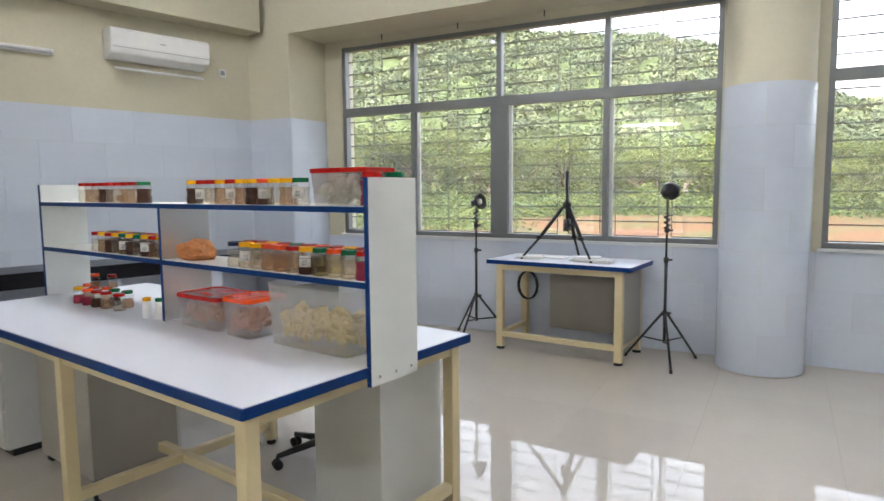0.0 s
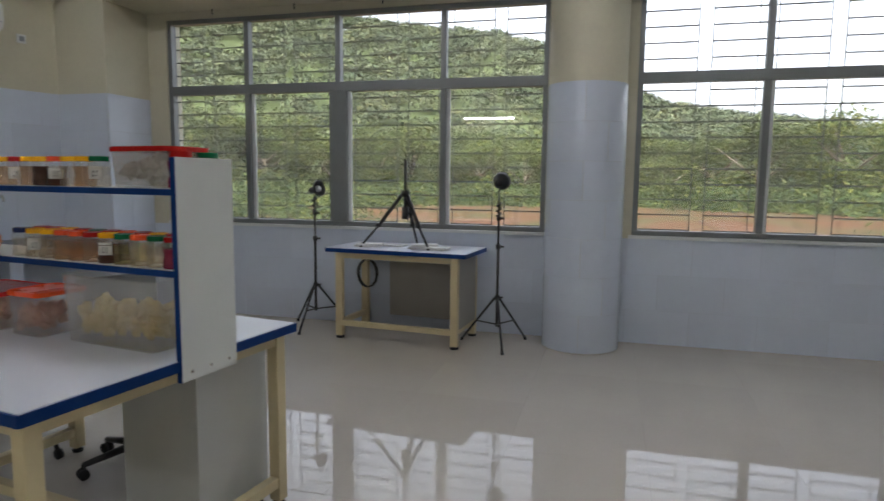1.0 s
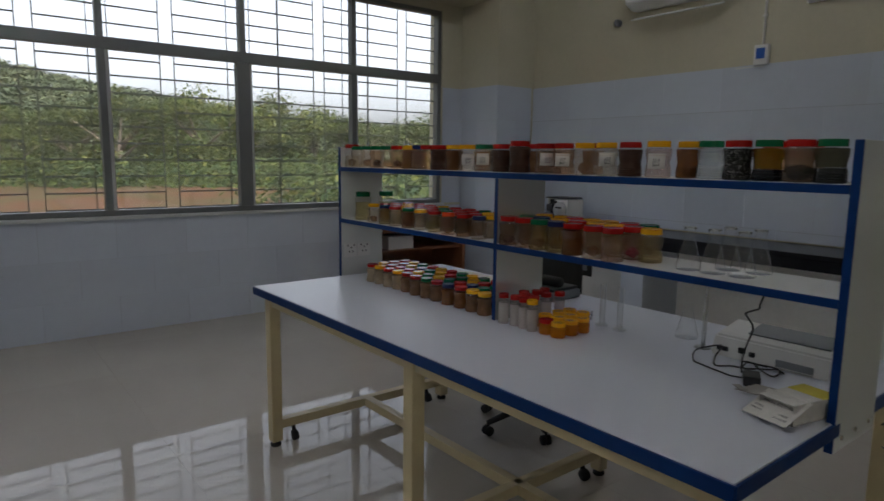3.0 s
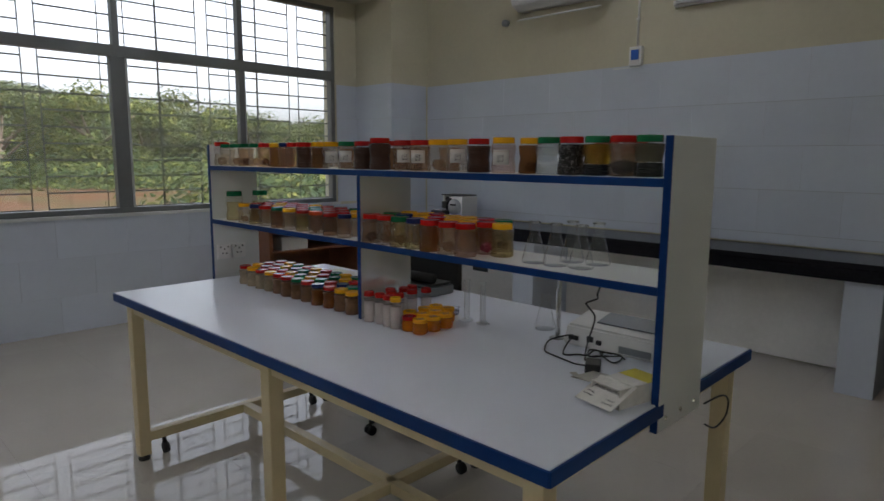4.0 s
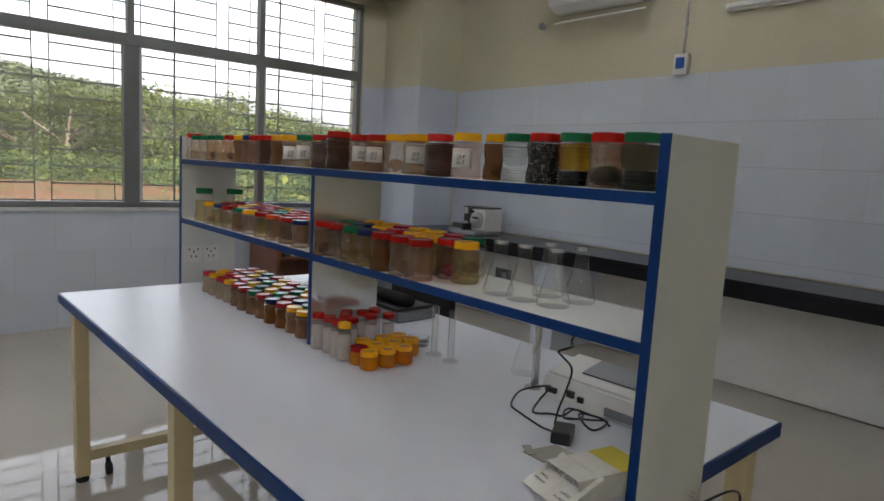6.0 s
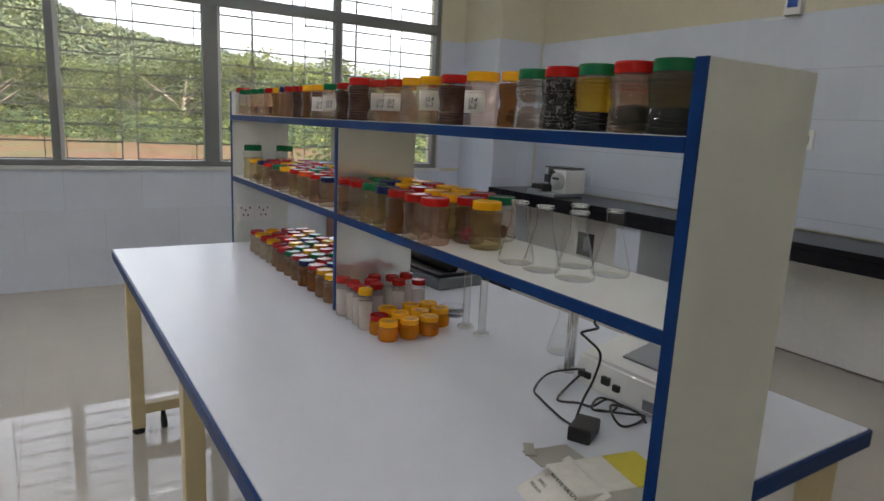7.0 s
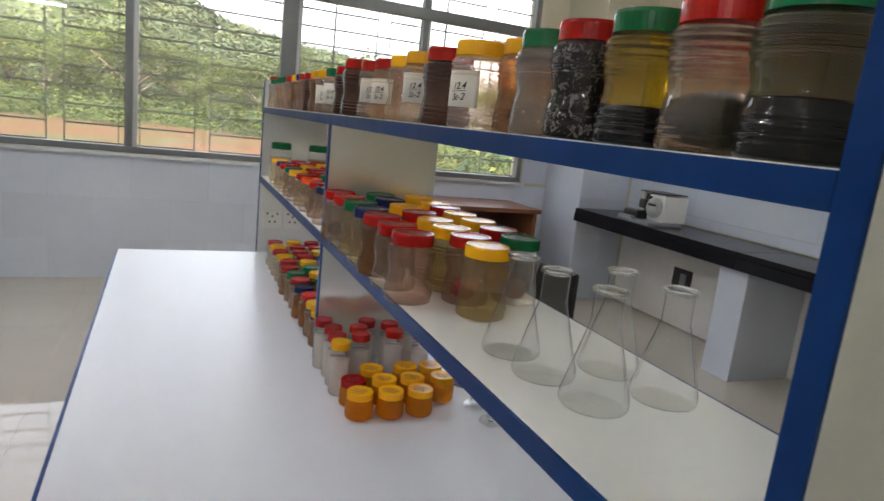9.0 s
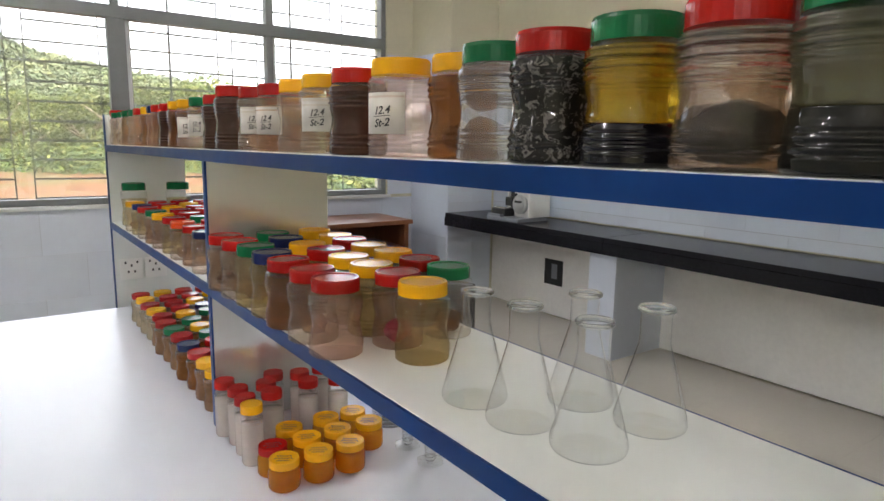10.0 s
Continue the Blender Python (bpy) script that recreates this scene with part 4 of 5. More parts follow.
for i, (x, y, lid, fill) in enumerate(((0.02, 2.06, "red", "pale"), (0.10, 2.12, "green", "brown"), (0.01, 2.20, "red", "brown"), (0.0, 2.30, "red", "dark"), (0.09, 2.26, "green", "dark"), (0.10, 2.38, "orange", "brown"), (0.0, 2.42, "orange", "red"), (0.08, 2.50, "red", "pale"), (0.0, 2.54, "yellow", "red"), (0.10, 2.64, "orange", "brown"))):
    jar(r1(x, y, BENCH2), lid, fill, 0.06, "", size=0.86, where="on far table", **far)
for i, (x, y, lid, fill) in enumerate(((0.10, 2.30, "red", "brown"), (0.05, 2.42, "orange", "brown"))):
    jar(r1(x, y, BENCH2 + 0.1075), lid, fill, 0.05, "", size=0.7, where="on other jars", **far)
for x, y, c in ((0.03, 1.62, "green"), (0.0, 1.70, "yellow")):
    b = thing("white_bottle", "small white plastic bottle with %s cap on the table" % c, "bottle", r1(x, y, BENCH2), group="white bottles")
    part("bottle_body", lathe([(0, 0), (0.024, 0), (0.026, 0.004), (0.026, 0.085), (0.018, 0.10), (0, 0.10)], 18), WHITE, b)
    share("lid", SLIM_LID["yellow"] if c == "yellow" else lid_mesh("green", 0.0225, 0.018, 36), b, Matrix.Translation((0, 0, 0.098)))

CLOUDY = liquid("cloudy_plastic", (0.96, 0.95, 0.92), 0.84, vary=0.05, scale=6, bending=0.0)


def tub(m, w, d, h, lid, goods, label, flare=1.06):
    """An open-sided plastic food tub with rounded corners, an optional lid and its goods."""
    t = thing("plastic_tub", label, "tub", m, group="plastic tubs")
    def rounded(sx, sy, r, z, bm):
        out = []
        for cx, cy, a0 in ((sx - r, sy - r, 0), (-sx + r, sy - r, 90), (-sx + r, -sy + r, 180), (sx - r, -sy + r, 270)):
            for k in range(5):
                a = radians(a0 + k * 22.5)
                out.append(bm.verts.new((cx + r * math.cos(a), cy + r * math.sin(a), z)))
        return out
    bm = bmesh.new()
    rings = [rounded(w / 2 * s, d / 2 * s, 0.03, z, bm) for s, z in ((0.97, 0.0), (1.0, 0.006), (flare, h - 0.012), (flare + 0.02, h - 0.010), (flare + 0.02, h), (flare - 0.005, h - 0.001), (0.985, 0.008))]
    for a, b in zip(rings, rings[1:]):
        for i in range(len(a)):
            bm.faces.new((a[i], a[(i + 1) % len(a)], b[(i + 1) % len(b)], b[i])).smooth = True
    bm.faces.new(rings[0][::-1])
    bm.faces.new(rings[-1])
    part("tub_body", bm, CLOUDY, t)
    if lid:
        bm = bmesh.new()
        rings = [rounded(w / 2 * s, d / 2 * s, 0.034, z, bm) for s, z in ((flare + 0.05, h - 0.012), (flare + 0.05, h + 0.006), (flare + 0.01, h + 0.008), (flare - 0.04, h + 0.004))]
        for a, b in zip(rings, rings[1:]):
            for i in range(len(a)):
                bm.faces.new((a[i], a[(i + 1) % len(a)], b[(i + 1) % len(b)], b[i]))
        bm.faces.new(rings[-1])
        bm.faces.new(rings[0][::-1])
        part("lid", bm, LID[lid], t)
    return t


def heap(parent, w, d, h, mat, seed, count=60, r=0.022, z0=0.01):
    """Loose goods inside a tub: many crumpled bits in one mesh."""
    rg = random.Random(seed)
    bm = bmesh.new()
    for _ in range(count):
        o = bmesh.ops.create_icosphere(bm, subdivisions=1, radius=r * rg.uniform(0.7, 1.3))
        x, y = rg.uniform(-w / 2, w / 2), rg.uniform(-d / 2, d / 2)
        top = h * (0.75 + 0.3 * noise.noise(Vector((x * 9, y * 9, seed))))
        m = Matrix.Translation((x, y, z0 + r + rg.random() ** 0.6 * max(0.005, top - r))) @ Euler((rg.random() * 6, rg.random() * 6, rg.random() * 6)).to_matrix().to_4x4() @ Matrix.Diagonal((1.5, 0.7, 0.8, 1))
        bmesh.ops.transform(bm, matrix=m, verts=o["verts"])
    return part("goods", bm, mat, parent)


CRISP = material("pale_yellow_crisps", (0.84, 0.62, 0.17), 0.6, vary=0.25, scale=25)
SNACK = material("orange_snacks", (0.62, 0.24, 0.08), 0.6, vary=0.25, scale=25)
big = tub(r1(0.15, 0.39, BENCH2), 0.25, 0.50, 0.285, "", True, "large cloudy plastic tub half full of pale crisps")
heap(big, 0.19, 0.44, 0.16, CRISP, 3, 190, 0.026)
lidded = tub(r1(0.11, 0.87, BENCH2), 0.22, 0.20, 0.185, "orange", True, "cloudy plastic tub of snacks with orange lid")
heap(lidded, 0.17, 0.15, 0.12, SNACK, 5, 60)
lidded = tub(r1(0.13, 1.22, BENCH2), 0.24, 0.34, 0.165, "red", True, "wide cloudy plastic tub of snacks with red lid")
heap(lidded, 0.19, 0.28, 0.11, SNACK, 6, 90)
box_t = tub(r1(0.15, 0.21, TOP2), 0.20, 0.30, 0.15, "red", True, "white cloudy food box with red lid on the top shelf")
heap(box_t, 0.15, 0.24, 0.10, material("white_powder_bags", (0.62, 0.57, 0.48), 0.6, vary=0.1), 8, 60, 0.028)
jar(r1(0.10, 0.05, TOP2), "red", "red", 0.09, "", size=1.15, where="on far rack's top", **far)
jar(r1(0.24, 0.05, TOP2), "green", "pale", 0.09, "", size=1.15, where="on far rack's top", **far)
bag = solid("snack_bag", bmesh.new(), SNACK, "crumpled clear bag of orange snacks on the shelf", "bag", r1(0.12, 1.36, MID2))
bm = bmesh.new()
bmesh.ops.create_icosphere(bm, subdivisions=4, radius=0.10)
for v in bm.verts:
    v.co *= 1 + 0.28 * noise.noise(v.co * 14) + 0.12 * noise.noise(v.co * 40)
    v.co.z = max(v.co.z * 0.62, -0.05) + 0.05
bag.data = mesh_of("snack_bag", bm, SNACK)

# ---- furniture below and beside the benches ----
def pedestal(m, w, d, h, drawers, label):
    """A cabinet whose front faces its own -x."""
    p = thing("cabinet", label, "cabinet", m, group="under-table cabinets")
    part("body", bm_box(0, d, 0, w, 0.05, h, bevel=0.003), CAB, p)
    part("plinth", bm_box(0.03, d - 0.01, 0.02, w - 0.02, 0.0, 0.05), BLACK, p)
    z = 0.06
    for i in range(drawers):
        hh = (h - 0.07) / drawers
        f = part("drawer", bm_box(-0.018, -0.001, 0.006, w - 0.006, z, z + hh - 0.006, bevel=0.003), CAB, p)
        part("handle", bm_box(-0.032, -0.018, w / 2 - 0.06, w / 2 + 0.06, z + hh - 0.05, z + hh - 0.04, bevel=0.002), CHROME, f, "chrome bar handle")
        z += hh
    return p


def t1(x, y, z=0.0, turn=0.0):
    return T1 @ at(x, y, z, turn)


def board_cabinet(m, w, d, h, mat, label):
    p = thing("cabinet", label, "cabinet", m, group="under-table cabinets")
    part("body", bm_box(0, d, 0, w, 0.055, h, bevel=0.003), mat, p)
    for x in (0.04, d - 0.04):
        for y in (0.04, w - 0.04):
            part("wheel", rod(bmesh.new(), (x, y - 0.012, 0.026), (x, y + 0.012, 0.026), 0.026, 12), RUBBER, p)
    for x in (d + 0.001,):
        part("door", bm_box(x, x + 0.018, 0.004, w - 0.004, 0.06, h - 0.004, bevel=0.002), CAB, p)
    return p


board_cabinet(t1(0.853, 0.175), 0.45, 0.44, 0.79, CAB, "grey-white laminate pedestal cabinet under the lab table")
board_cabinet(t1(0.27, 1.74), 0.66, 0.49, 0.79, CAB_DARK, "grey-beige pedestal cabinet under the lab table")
pedestal(t1(0.16, 2.60), 0.42, 0.45, 0.79, 3, "grey-white drawer cabinet under the lab table")


def office_chair(m, label):
    c = thing("office_chair", label, "chair", m, group="office chairs")
    hub = part("gas_column", rod(rod(bmesh.new(), (0, 0, 0.08), (0, 0, 0.30), 0.028, 14), (0, 0, 0.30), (0, 0, 0.44), 0.016, 12), BLACK, c)
    for k in range(5):
        a = 2 * math.pi * k / 5 + 0.3
        e = (0.29 * math.cos(a), 0.29 * math.sin(a))
        l = part("base_leg", rod(bmesh.new(), (0, 0, 0.12), (e[0], e[1], 0.075), 0.026, 8, 0.016), BLACK, c)
        w = bmesh.new()
        for s in (-1, 1):
            ox, oy = -math.sin(a) * 0.014 * s, math.cos(a) * 0.014 * s
            rod(w, (e[0] + ox * 0.4, e[1] + oy * 0.4, 0.028), (e[0] + ox * 1.8, e[1] + oy * 1.8, 0.028), 0.028, 12)
        rod(w, (e[0], e[1], 0.03), (e[0], e[1], 0.08), 0.008, 8)
        part("caster", w, RUBBER, l)
    part("seat", bm_box(-0.24, 0.24, -0.24, 0.24, 0.45, 0.53, bevel=0.03), RUBBER, c)
    b = bmesh.new()
    box(b, 0.22, 0.27, -0.21, 0.21, 0.62, 1.03, bevel=0.02)
    part("backrest", b, RUBBER, c)
    part("back_arm", cable(bmesh.new(), ((0.10, 0, 0.44), (0.26, 0, 0.45), (0.30, 0, 0.55), (0.285, 0, 0.75)), 0.018, 8), BLACK, c)
    return c


office_chair(at(3.62, 3.02, 0, 0.25), "black five-star office chair pushed up to the lab table")
office_chair(t1(1.30, 1.05, 0, 1.2), "black five-star office chair pushed up to the lab table")

# ---- side counters ----
counter = thing("counter_top", "long black granite worktop along the tiled wall", "worktop", kind="structure")
y0 = BACK_Y
bm = bmesh.new()
box(bm, 6.03, RIGHT_X, 4.02, 5.99, 0.878, 0.918, bevel=0.003)
part("slab", bm, GRANITE, counter)
part("slab", bm_box(6.03, RIGHT_X, y0, 4.015, 0.878, 0.918, bevel=0.003), GRANITE, counter)
part("front_edge", bm_box(6.022, 6.06, 4.02, 5.99, 0.793, 0.877, bevel=0.002), GRANITE, counter)
part("front_edge", bm_box(6.022, 6.06, y0, 4.015, 0.793, 0.877, bevel=0.002), GRANITE, counter)
for ya, yb in ((3.91, 4.16), (1.085, 1.315)):
    s = thing("counter_support", "white tiled brick support under the granite worktop", "support", kind="structure")
    part("pier", bm_box(6.06, RIGHT_X, ya, yb, 0, 0.878, bevel=0.003), TILE, s)
so = thing("power_socket", "dark recessed socket box in the wall below the worktop", "socket", at(RIGHT_X + 0.008, 5.10, 0.41))
part("back_box", bm_box(-0.012, 0, -0.115, 0.115, -0.12, 0.12, bevel=0.003), BLACK, so)
part("rim", bm_box(-0.016, -0.0125, -0.05, 0.02, -0.06, 0.08, bevel=0.002), GREYP, so)
crate = thing("storage_crate", "dark wooden crate under the granite worktop", "crate", at(6.35, 0.62, 0))
bm = bmesh.new()
for z in (0.02, 0.11, 0.20):
    box(bm, -0.24, -0.22, -0.30, 0.30, z, z + 0.075, bevel=0.003)
    box(bm, 0.22, 0.24, -0.30, 0.30, z, z + 0.075, bevel=0.003)
    box(bm, -0.22, 0.22, 0.28, 0.30, z, z + 0.075, bevel=0.003)
    box(bm, -0.22, 0.22, -0.30, -0.28, z, z + 0.075, bevel=0.003)
part("slats", bm, WOOD, crate)
part("bottom", bm_box(-0.22, 0.22, -0.28, 0.28, 0.0, 0.019), WOOD, crate)
solid("green_tray", bm_box(-0.25, 0.25, -0.32, 0.32, 0, 0.03, bevel=0.008), material("green_plastic_tray", (0.05, 0.28, 0.05), 0.4), "flat green plastic tray on the crate", "tray", at(6.35, 0.62, 0.276))

ms = thing("microtome", "black and white rotary microtome on the granite worktop", "microtome", at(6.33, 5.20, 0.919))
part("base", bm_box(-0.26, 0.10, -0.21, 0.20, 0, 0.030, bevel=0.006), GREYP, ms, "grey base plate")
part("housing", bm_box(-0.12, 0.14, -0.20, -0.01, 0.031, 0.255, bevel=0.014), WHITE, ms, "white motor housing")
wheel = part("handwheel", rod(rod(bmesh.new(), (-0.150, -0.105, 0.145), (-0.121, -0.105, 0.145), 0.085, 36), (-0.162, -0.105, 0.145), (-0.150, -0.105, 0.145), 0.058, 28), LIGHT_GREY, ms, "round grey handwheel")
part("slot", bm_box(-0.1650, -0.1622, -0.150, -0.060, 0.160, 0.180, bevel=0.002), BLACK, wheel, "dark slot in the wheel")
part("core", bm_box(-0.05, 0.12, -0.009, 0.115, 0.031, 0.250, bevel=0.006), BLACK, ms, "black specimen carriage")
part("end_plate", bm_box(-0.07, 0.12, 0.116, 0.140, 0.10, 0.262, bevel=0.006), WHITE, ms, "white end plate")
part("top_cover", bm_box(-0.10, 0.13, -0.19, 0.135, 0.264, 0.276, bevel=0.004), BLACK, ms, "black top cover")
part("specimen_clamp", bm_box(-0.13, -0.051, 0.02, 0.10, 0.12, 0.20, bevel=0.010), BLACK, ms)
part("knob", rod(bmesh.new(), (-0.14, -0.035, 0.225), (-0.121, -0.035, 0.225), 0.016, 16), BLACK, ms)
holder = part("knife_holder", bm_box(-0.21, -0.06, 0.01, 0.19, 0.031, 0.100, bevel=0.010), BLACK, ms)
part("blade_bar", bm_box(-0.20, -0.14, 0.03, 0.17, 0.101, 0.115, bevel=0.003), CHROME, holder, "steel blade bar")
part("waste_tray", bm_box(-0.255, -0.215, 0.02, 0.195, 0.031, 0.050, bevel=0.004), GREYP, ms)

# brown wooden desk by the window corner
dk = thing("wooden_desk", "brown varnished wooden desk with an open bay under the window", "desk", at(5.01, 6.28, 0))
part("desktop", bm_box(-0.62, 0.62, -0.33, 0.33, 0.835, 0.875, bevel=0.006), WOOD, dk)
for x in (-0.59, 0.55):
    part("side", bm_box(x, x + 0.04, -0.30, 0.31, 0, 0.835, bevel=0.003), WOOD, dk)
part("back", bm_box(-0.55, 0.55, 0.28, 0.30, 0.2, 0.835), WOOD, dk)
part("shelf", bm_box(-0.55, 0.55, -0.25, 0.28, 0.60, 0.625), WOOD, dk)
solid("storage_box", bm_box(-0.16, 0.16, -0.12, 0.12, 0, 0.14, bevel=0.006), WHITE, "white box in the open bay of the desk", "box", at(4.78, 6.2, 0.626))

# ---- west side: granite counter, sink tap ----
def west(x, y, z=0.0, turn=0.0):
    return WEST @ at(x, y, z, turn)


cw = thing("counter_top", "black granite worktop along the tiled wall", "worktop", WEST, kind="structure")
part("slab", bm_box(0.0, 0.62, -7, -0.03, 0.87, 0.91, bevel=0.003), GRANITE, cw)
part("front_edge", bm_box(0.59, 0.625, -7, -0.03, 0.77, 0.869, bevel=0.002), GRANITE, cw)
for y in (-0.9, -1.95, -3.0, -4.05):
    s = thing("counter_support", "white tiled brick support under the granite worktop", "support", west(0, y), kind="structure")
    part("pier", bm_box(0.0, 0.58, 0, 0.12, 0, 0.87, bevel=0.003), TILE, s)
tap = thing("sink_tap", "curved chrome swan-neck tap on the tiled wall", "tap", west(0.0, -0.75, 1.17))
part("flange", rod(bmesh.new(), (0, 0, 0), (0.03, 0, 0), 0.03, 16), CHROME, tap)
part("spout", cable(bmesh.new(), ((0.02, 0, 0), (0.09, 0, 0.0), (0.12, 0, 0.10), (0.16, 0, 0.19), (0.22, 0, 0.20), (0.25, 0, 0.15)), 0.011, 10), CHROME, tap)
part("handle", rod(bmesh.new(), (0.06, -0.05, 0.03), (0.06, 0.05, 0.03), 0.008, 8), CHROME, tap)

# ---- things on the walls ----
def air_conditioner(m, label):
    """A split unit; its back lies in the plane x = 0, front towards -x."""
    a = thing("air_conditioner", label, "air conditioner", m, group="air conditioners")
    bm = bmesh.new()
    prof = [(0, 0), (-0.10, 0.0), (-0.20, 0.05), (-0.225, 0.12), (-0.22, 0.27), (-0.19, 0.30), (0, 0.30)]
    n = len(prof)
    va, vb = [[bm.verts.new((x, y, z)) for x, z in prof] for y in (-0.52, 0.52)]
    for i in range(n):
        bm.faces.new((va[i], va[(i + 1) % n], vb[(i + 1) % n], vb[i]))
    bm.faces.new(va)
    bm.faces.new(vb[::-1])
    bmesh.ops.bevel(bm, geom=bm.edges[:], offset=0.008, segments=2, affect="EDGES")
    part("casing", bm, WHITE, a)
    part("louvre", bm_box(-0.192, -0.115, -0.47, 0.47, 0.013, 0.022, mat=Matrix.Rotation(radians(-22), 4, "Y") @ Matrix.Translation((0.0, 0, -0.055))), PALE, a)
    part("front_seam", bm_box(-0.2275, -0.222, -0.51, 0.51, 0.105, 0.109), GREYP, a)
    part("badge", bm_box(-0.229, -0.2235, -0.03, 0.03, 0.185, 0.192), GREYP, a)
    return a


air_conditioner(at(RIGHT_X + 0.008, 4.05, 3.10), "white split air conditioner high on the cream wall")
air_conditioner(west(0.0, -1.14, 2.955, math.pi), "white split air conditioner high on the cream wall")


def tube_light(m, lit, label):
    """A bare batten with one tube; it runs along its own y, front towards -x."""
    a = thing("tube_light", label, "tube light", m, group="tube lights")
    part("batten", bm_box(-0.035, 0, -0.62, 0.62, -0.03, 0.03, bevel=0.004), WHITE, a)
    for y in (-0.60, 0.60):
        part("holder", bm_box(-0.075, -0.036, y - 0.012, y + 0.012, -0.018, 0.018, bevel=0.003), WHITE, a)
    part("tube", rod(bmesh.new(), (-0.06, -0.588, 0), (-0.06, 0.588, 0), 0.014, 14), TUBE_ON if lit else TUBE_OFF, a)
    return a


tube_light(at(RIGHT_X + 0.008, 2.28, 2.93), False, "unlit white batten tube light on the cream wall")
tube_light(west(0.0, -2.75, 2.95, math.pi), False, "unlit white batten tube light on the cream wall")
LAMPS = ((-2.1, -1.59), (-0.1, -1.59))
for x, y in LAMPS:
    tube_light(Matrix.Translation((x, BACK_Y + 0.001, 2.98)) @ Matrix.Rotation(radians(-90), 4, "Z"), True, "lit white batten tube light on the back wall")
# unseen ceiling row added as fill light, set where the panes don't mirror it
for x, y in ((-3.8, 3.2), (-1.6, 3.2), (0.6, 3.2), (2.8, 3.2), (5.0, 3.2)):
    tube_light(Matrix.Translation((x, y, CEIL_Z - 0.001)) @ Matrix.Rotation(radians(90), 4, "Z") @ Matrix.Rotation(radians(-90), 4, "Y"), True, "unseen lit batten tube light added under the ceiling as fill")

sw = thing("switch_box", "white switch box with blue front on the cream wall", "switch", at(RIGHT_X + 0.008, 3.24, 2.53))
part("box", bm_box(-0.05, 0, -0.06, 0.06, -0.085, 0.085, bevel=0.006), WHITE, sw)
part("front", bm_box(-0.058, -0.0505, -0.038, 0.038, -0.035, 0.055, bevel=0.004), material("blue_switch_front", (0.02, 0.10, 0.42), 0.35), sw, "blue breaker front")
part("conduit", rod(bmesh.new(), (-0.012, 0, 0.086), (-0.012, 0, 0.98), 0.010, 10), WHITE, sw)
for z in (0.32, 0.68):
    part("clip", bm_box(-0.026, 0, -0.018, 0.018, z, z + 0.018, bevel=0.002), WHITE, sw)
part("trunking", bm_box(-0.012, 0, -0.02, 0.24, -0.10, -0.088), PALE, sw)
sp = thing("power_socket", "small white socket plate on the tiled wall", "socket", at(RIGHT_X + 0.0012, 3.002, 1.565))
part("plate", bm_box(-0.012, 0, -0.043, 0.043, -0.07, 0.07, bevel=0.003), WHITE, sp)
part("rocker", bm_box(-0.016, -0.0125, -0.012, 0.012, -0.03, 0.03, bevel=0.002), GREYP, sp)
hp = thing("pipe_outlet", "round grey drain outlet beside the air conditioner", "pipe", at(RIGHT_X + 0.008, 4.78, 3.03))
part("ring", rod(bmesh.new(), (0, 0, 0), (-0.05, 0, 0), 0.035, 16), GREYP, hp)
so = thing("power_socket", "small socket plate high on the cream wall", "socket", west(0.002, -0.36, 2.975))
part("plate", bm_box(0, 0.012, -0.045, 0.045, -0.045, 0.045, bevel=0.003), PALE, so)
part("face", bm_box(0.0125, 0.016, -0.025, 0.025, -0.025, 0.025, bevel=0.002), GREYP, so)

# ---- the photo table by the window ----
T3 = Matrix.Translation((-1.955, 5.945, 0)) @ Matrix.Rotation(radians(-5), 4, "Z")
tb = thing("work_table", "small white-topped table with blue edge and cream legs", "table", T3)
W3, D3 = 1.445, 0.69
part("tabletop", bm_box(0.004, W3 - 0.004, 0.004, D3 - 0.004, 0.865, 0.905, bevel=0.003), TOP, tb)
e = bmesh.new()
for a in ((0, W3, -0.004, 0.004), (0, W3, D3 - 0.004, D3 + 0.004), (-0.004, 0.004, 0, D3), (W3 - 0.004, W3 + 0.004, 0, D3)):
    box(e, *a, 0.862, 0.902, bevel=0.0015)
part("edge_band", e, BLUE, tb, "blue plastic edge band")
for x in (0.12, W3 - 0.12):
    for y in (0.07, D3 - 0.06):
        l = part("leg", bm_box(x - 0.035, x + 0.035, y - 0.03, y + 0.03, 0.025, 0.865, bevel=0.005), LEG, tb)
        part("foot", lathe([(0, 0), (0.04, 0), (0.04, 0.015), (0.015, 0.026), (0, 0.026)], 14, at=(x, y, 0)), RUBBER, l, "black rubber foot")
    part("stretcher", bm_box(x - 0.025, x + 0.025, 0.09, D3 - 0.09, 0.13, 0.18, bevel=0.004), LEG, tb)
part("stretcher", bm_box(0.155, W3 - 0.155, 0.035, 0.085, 0.13, 0.18, bevel=0.004), LEG, tb)
part("rail", bm_box(0.155, W3 - 0.155, 0.035, 0.085, 0.805, 0.862), LEG, tb)
part("back_panel", bm_box(0.40, W3 - 0.157, D3 - 0.045, D3 - 0.025, 0.14, 0.862), CAB_DARK, tb, "grey-beige back panel")
part("side_panel", bm_box(W3 - 0.09, W3 - 0.083, 0.092, D3 - 0.092, 0.182, 0.862), CAB_DARK, tb, "grey-beige side panel")
coil = thing("cable_coil", "dark coil of cable hanging beside the table leg", "cable", T3 @ at(0.30, 0.30, 0.625))
for k in range(3):
    part("loop", cable(bmesh.new(), [(0.105 * math.cos(a * 0.5236) + 0.004 * k, 0.012 * k, 0.14 * math.sin(a * 0.5236)) for a in range(13)], 0.007), BLACK, coil)
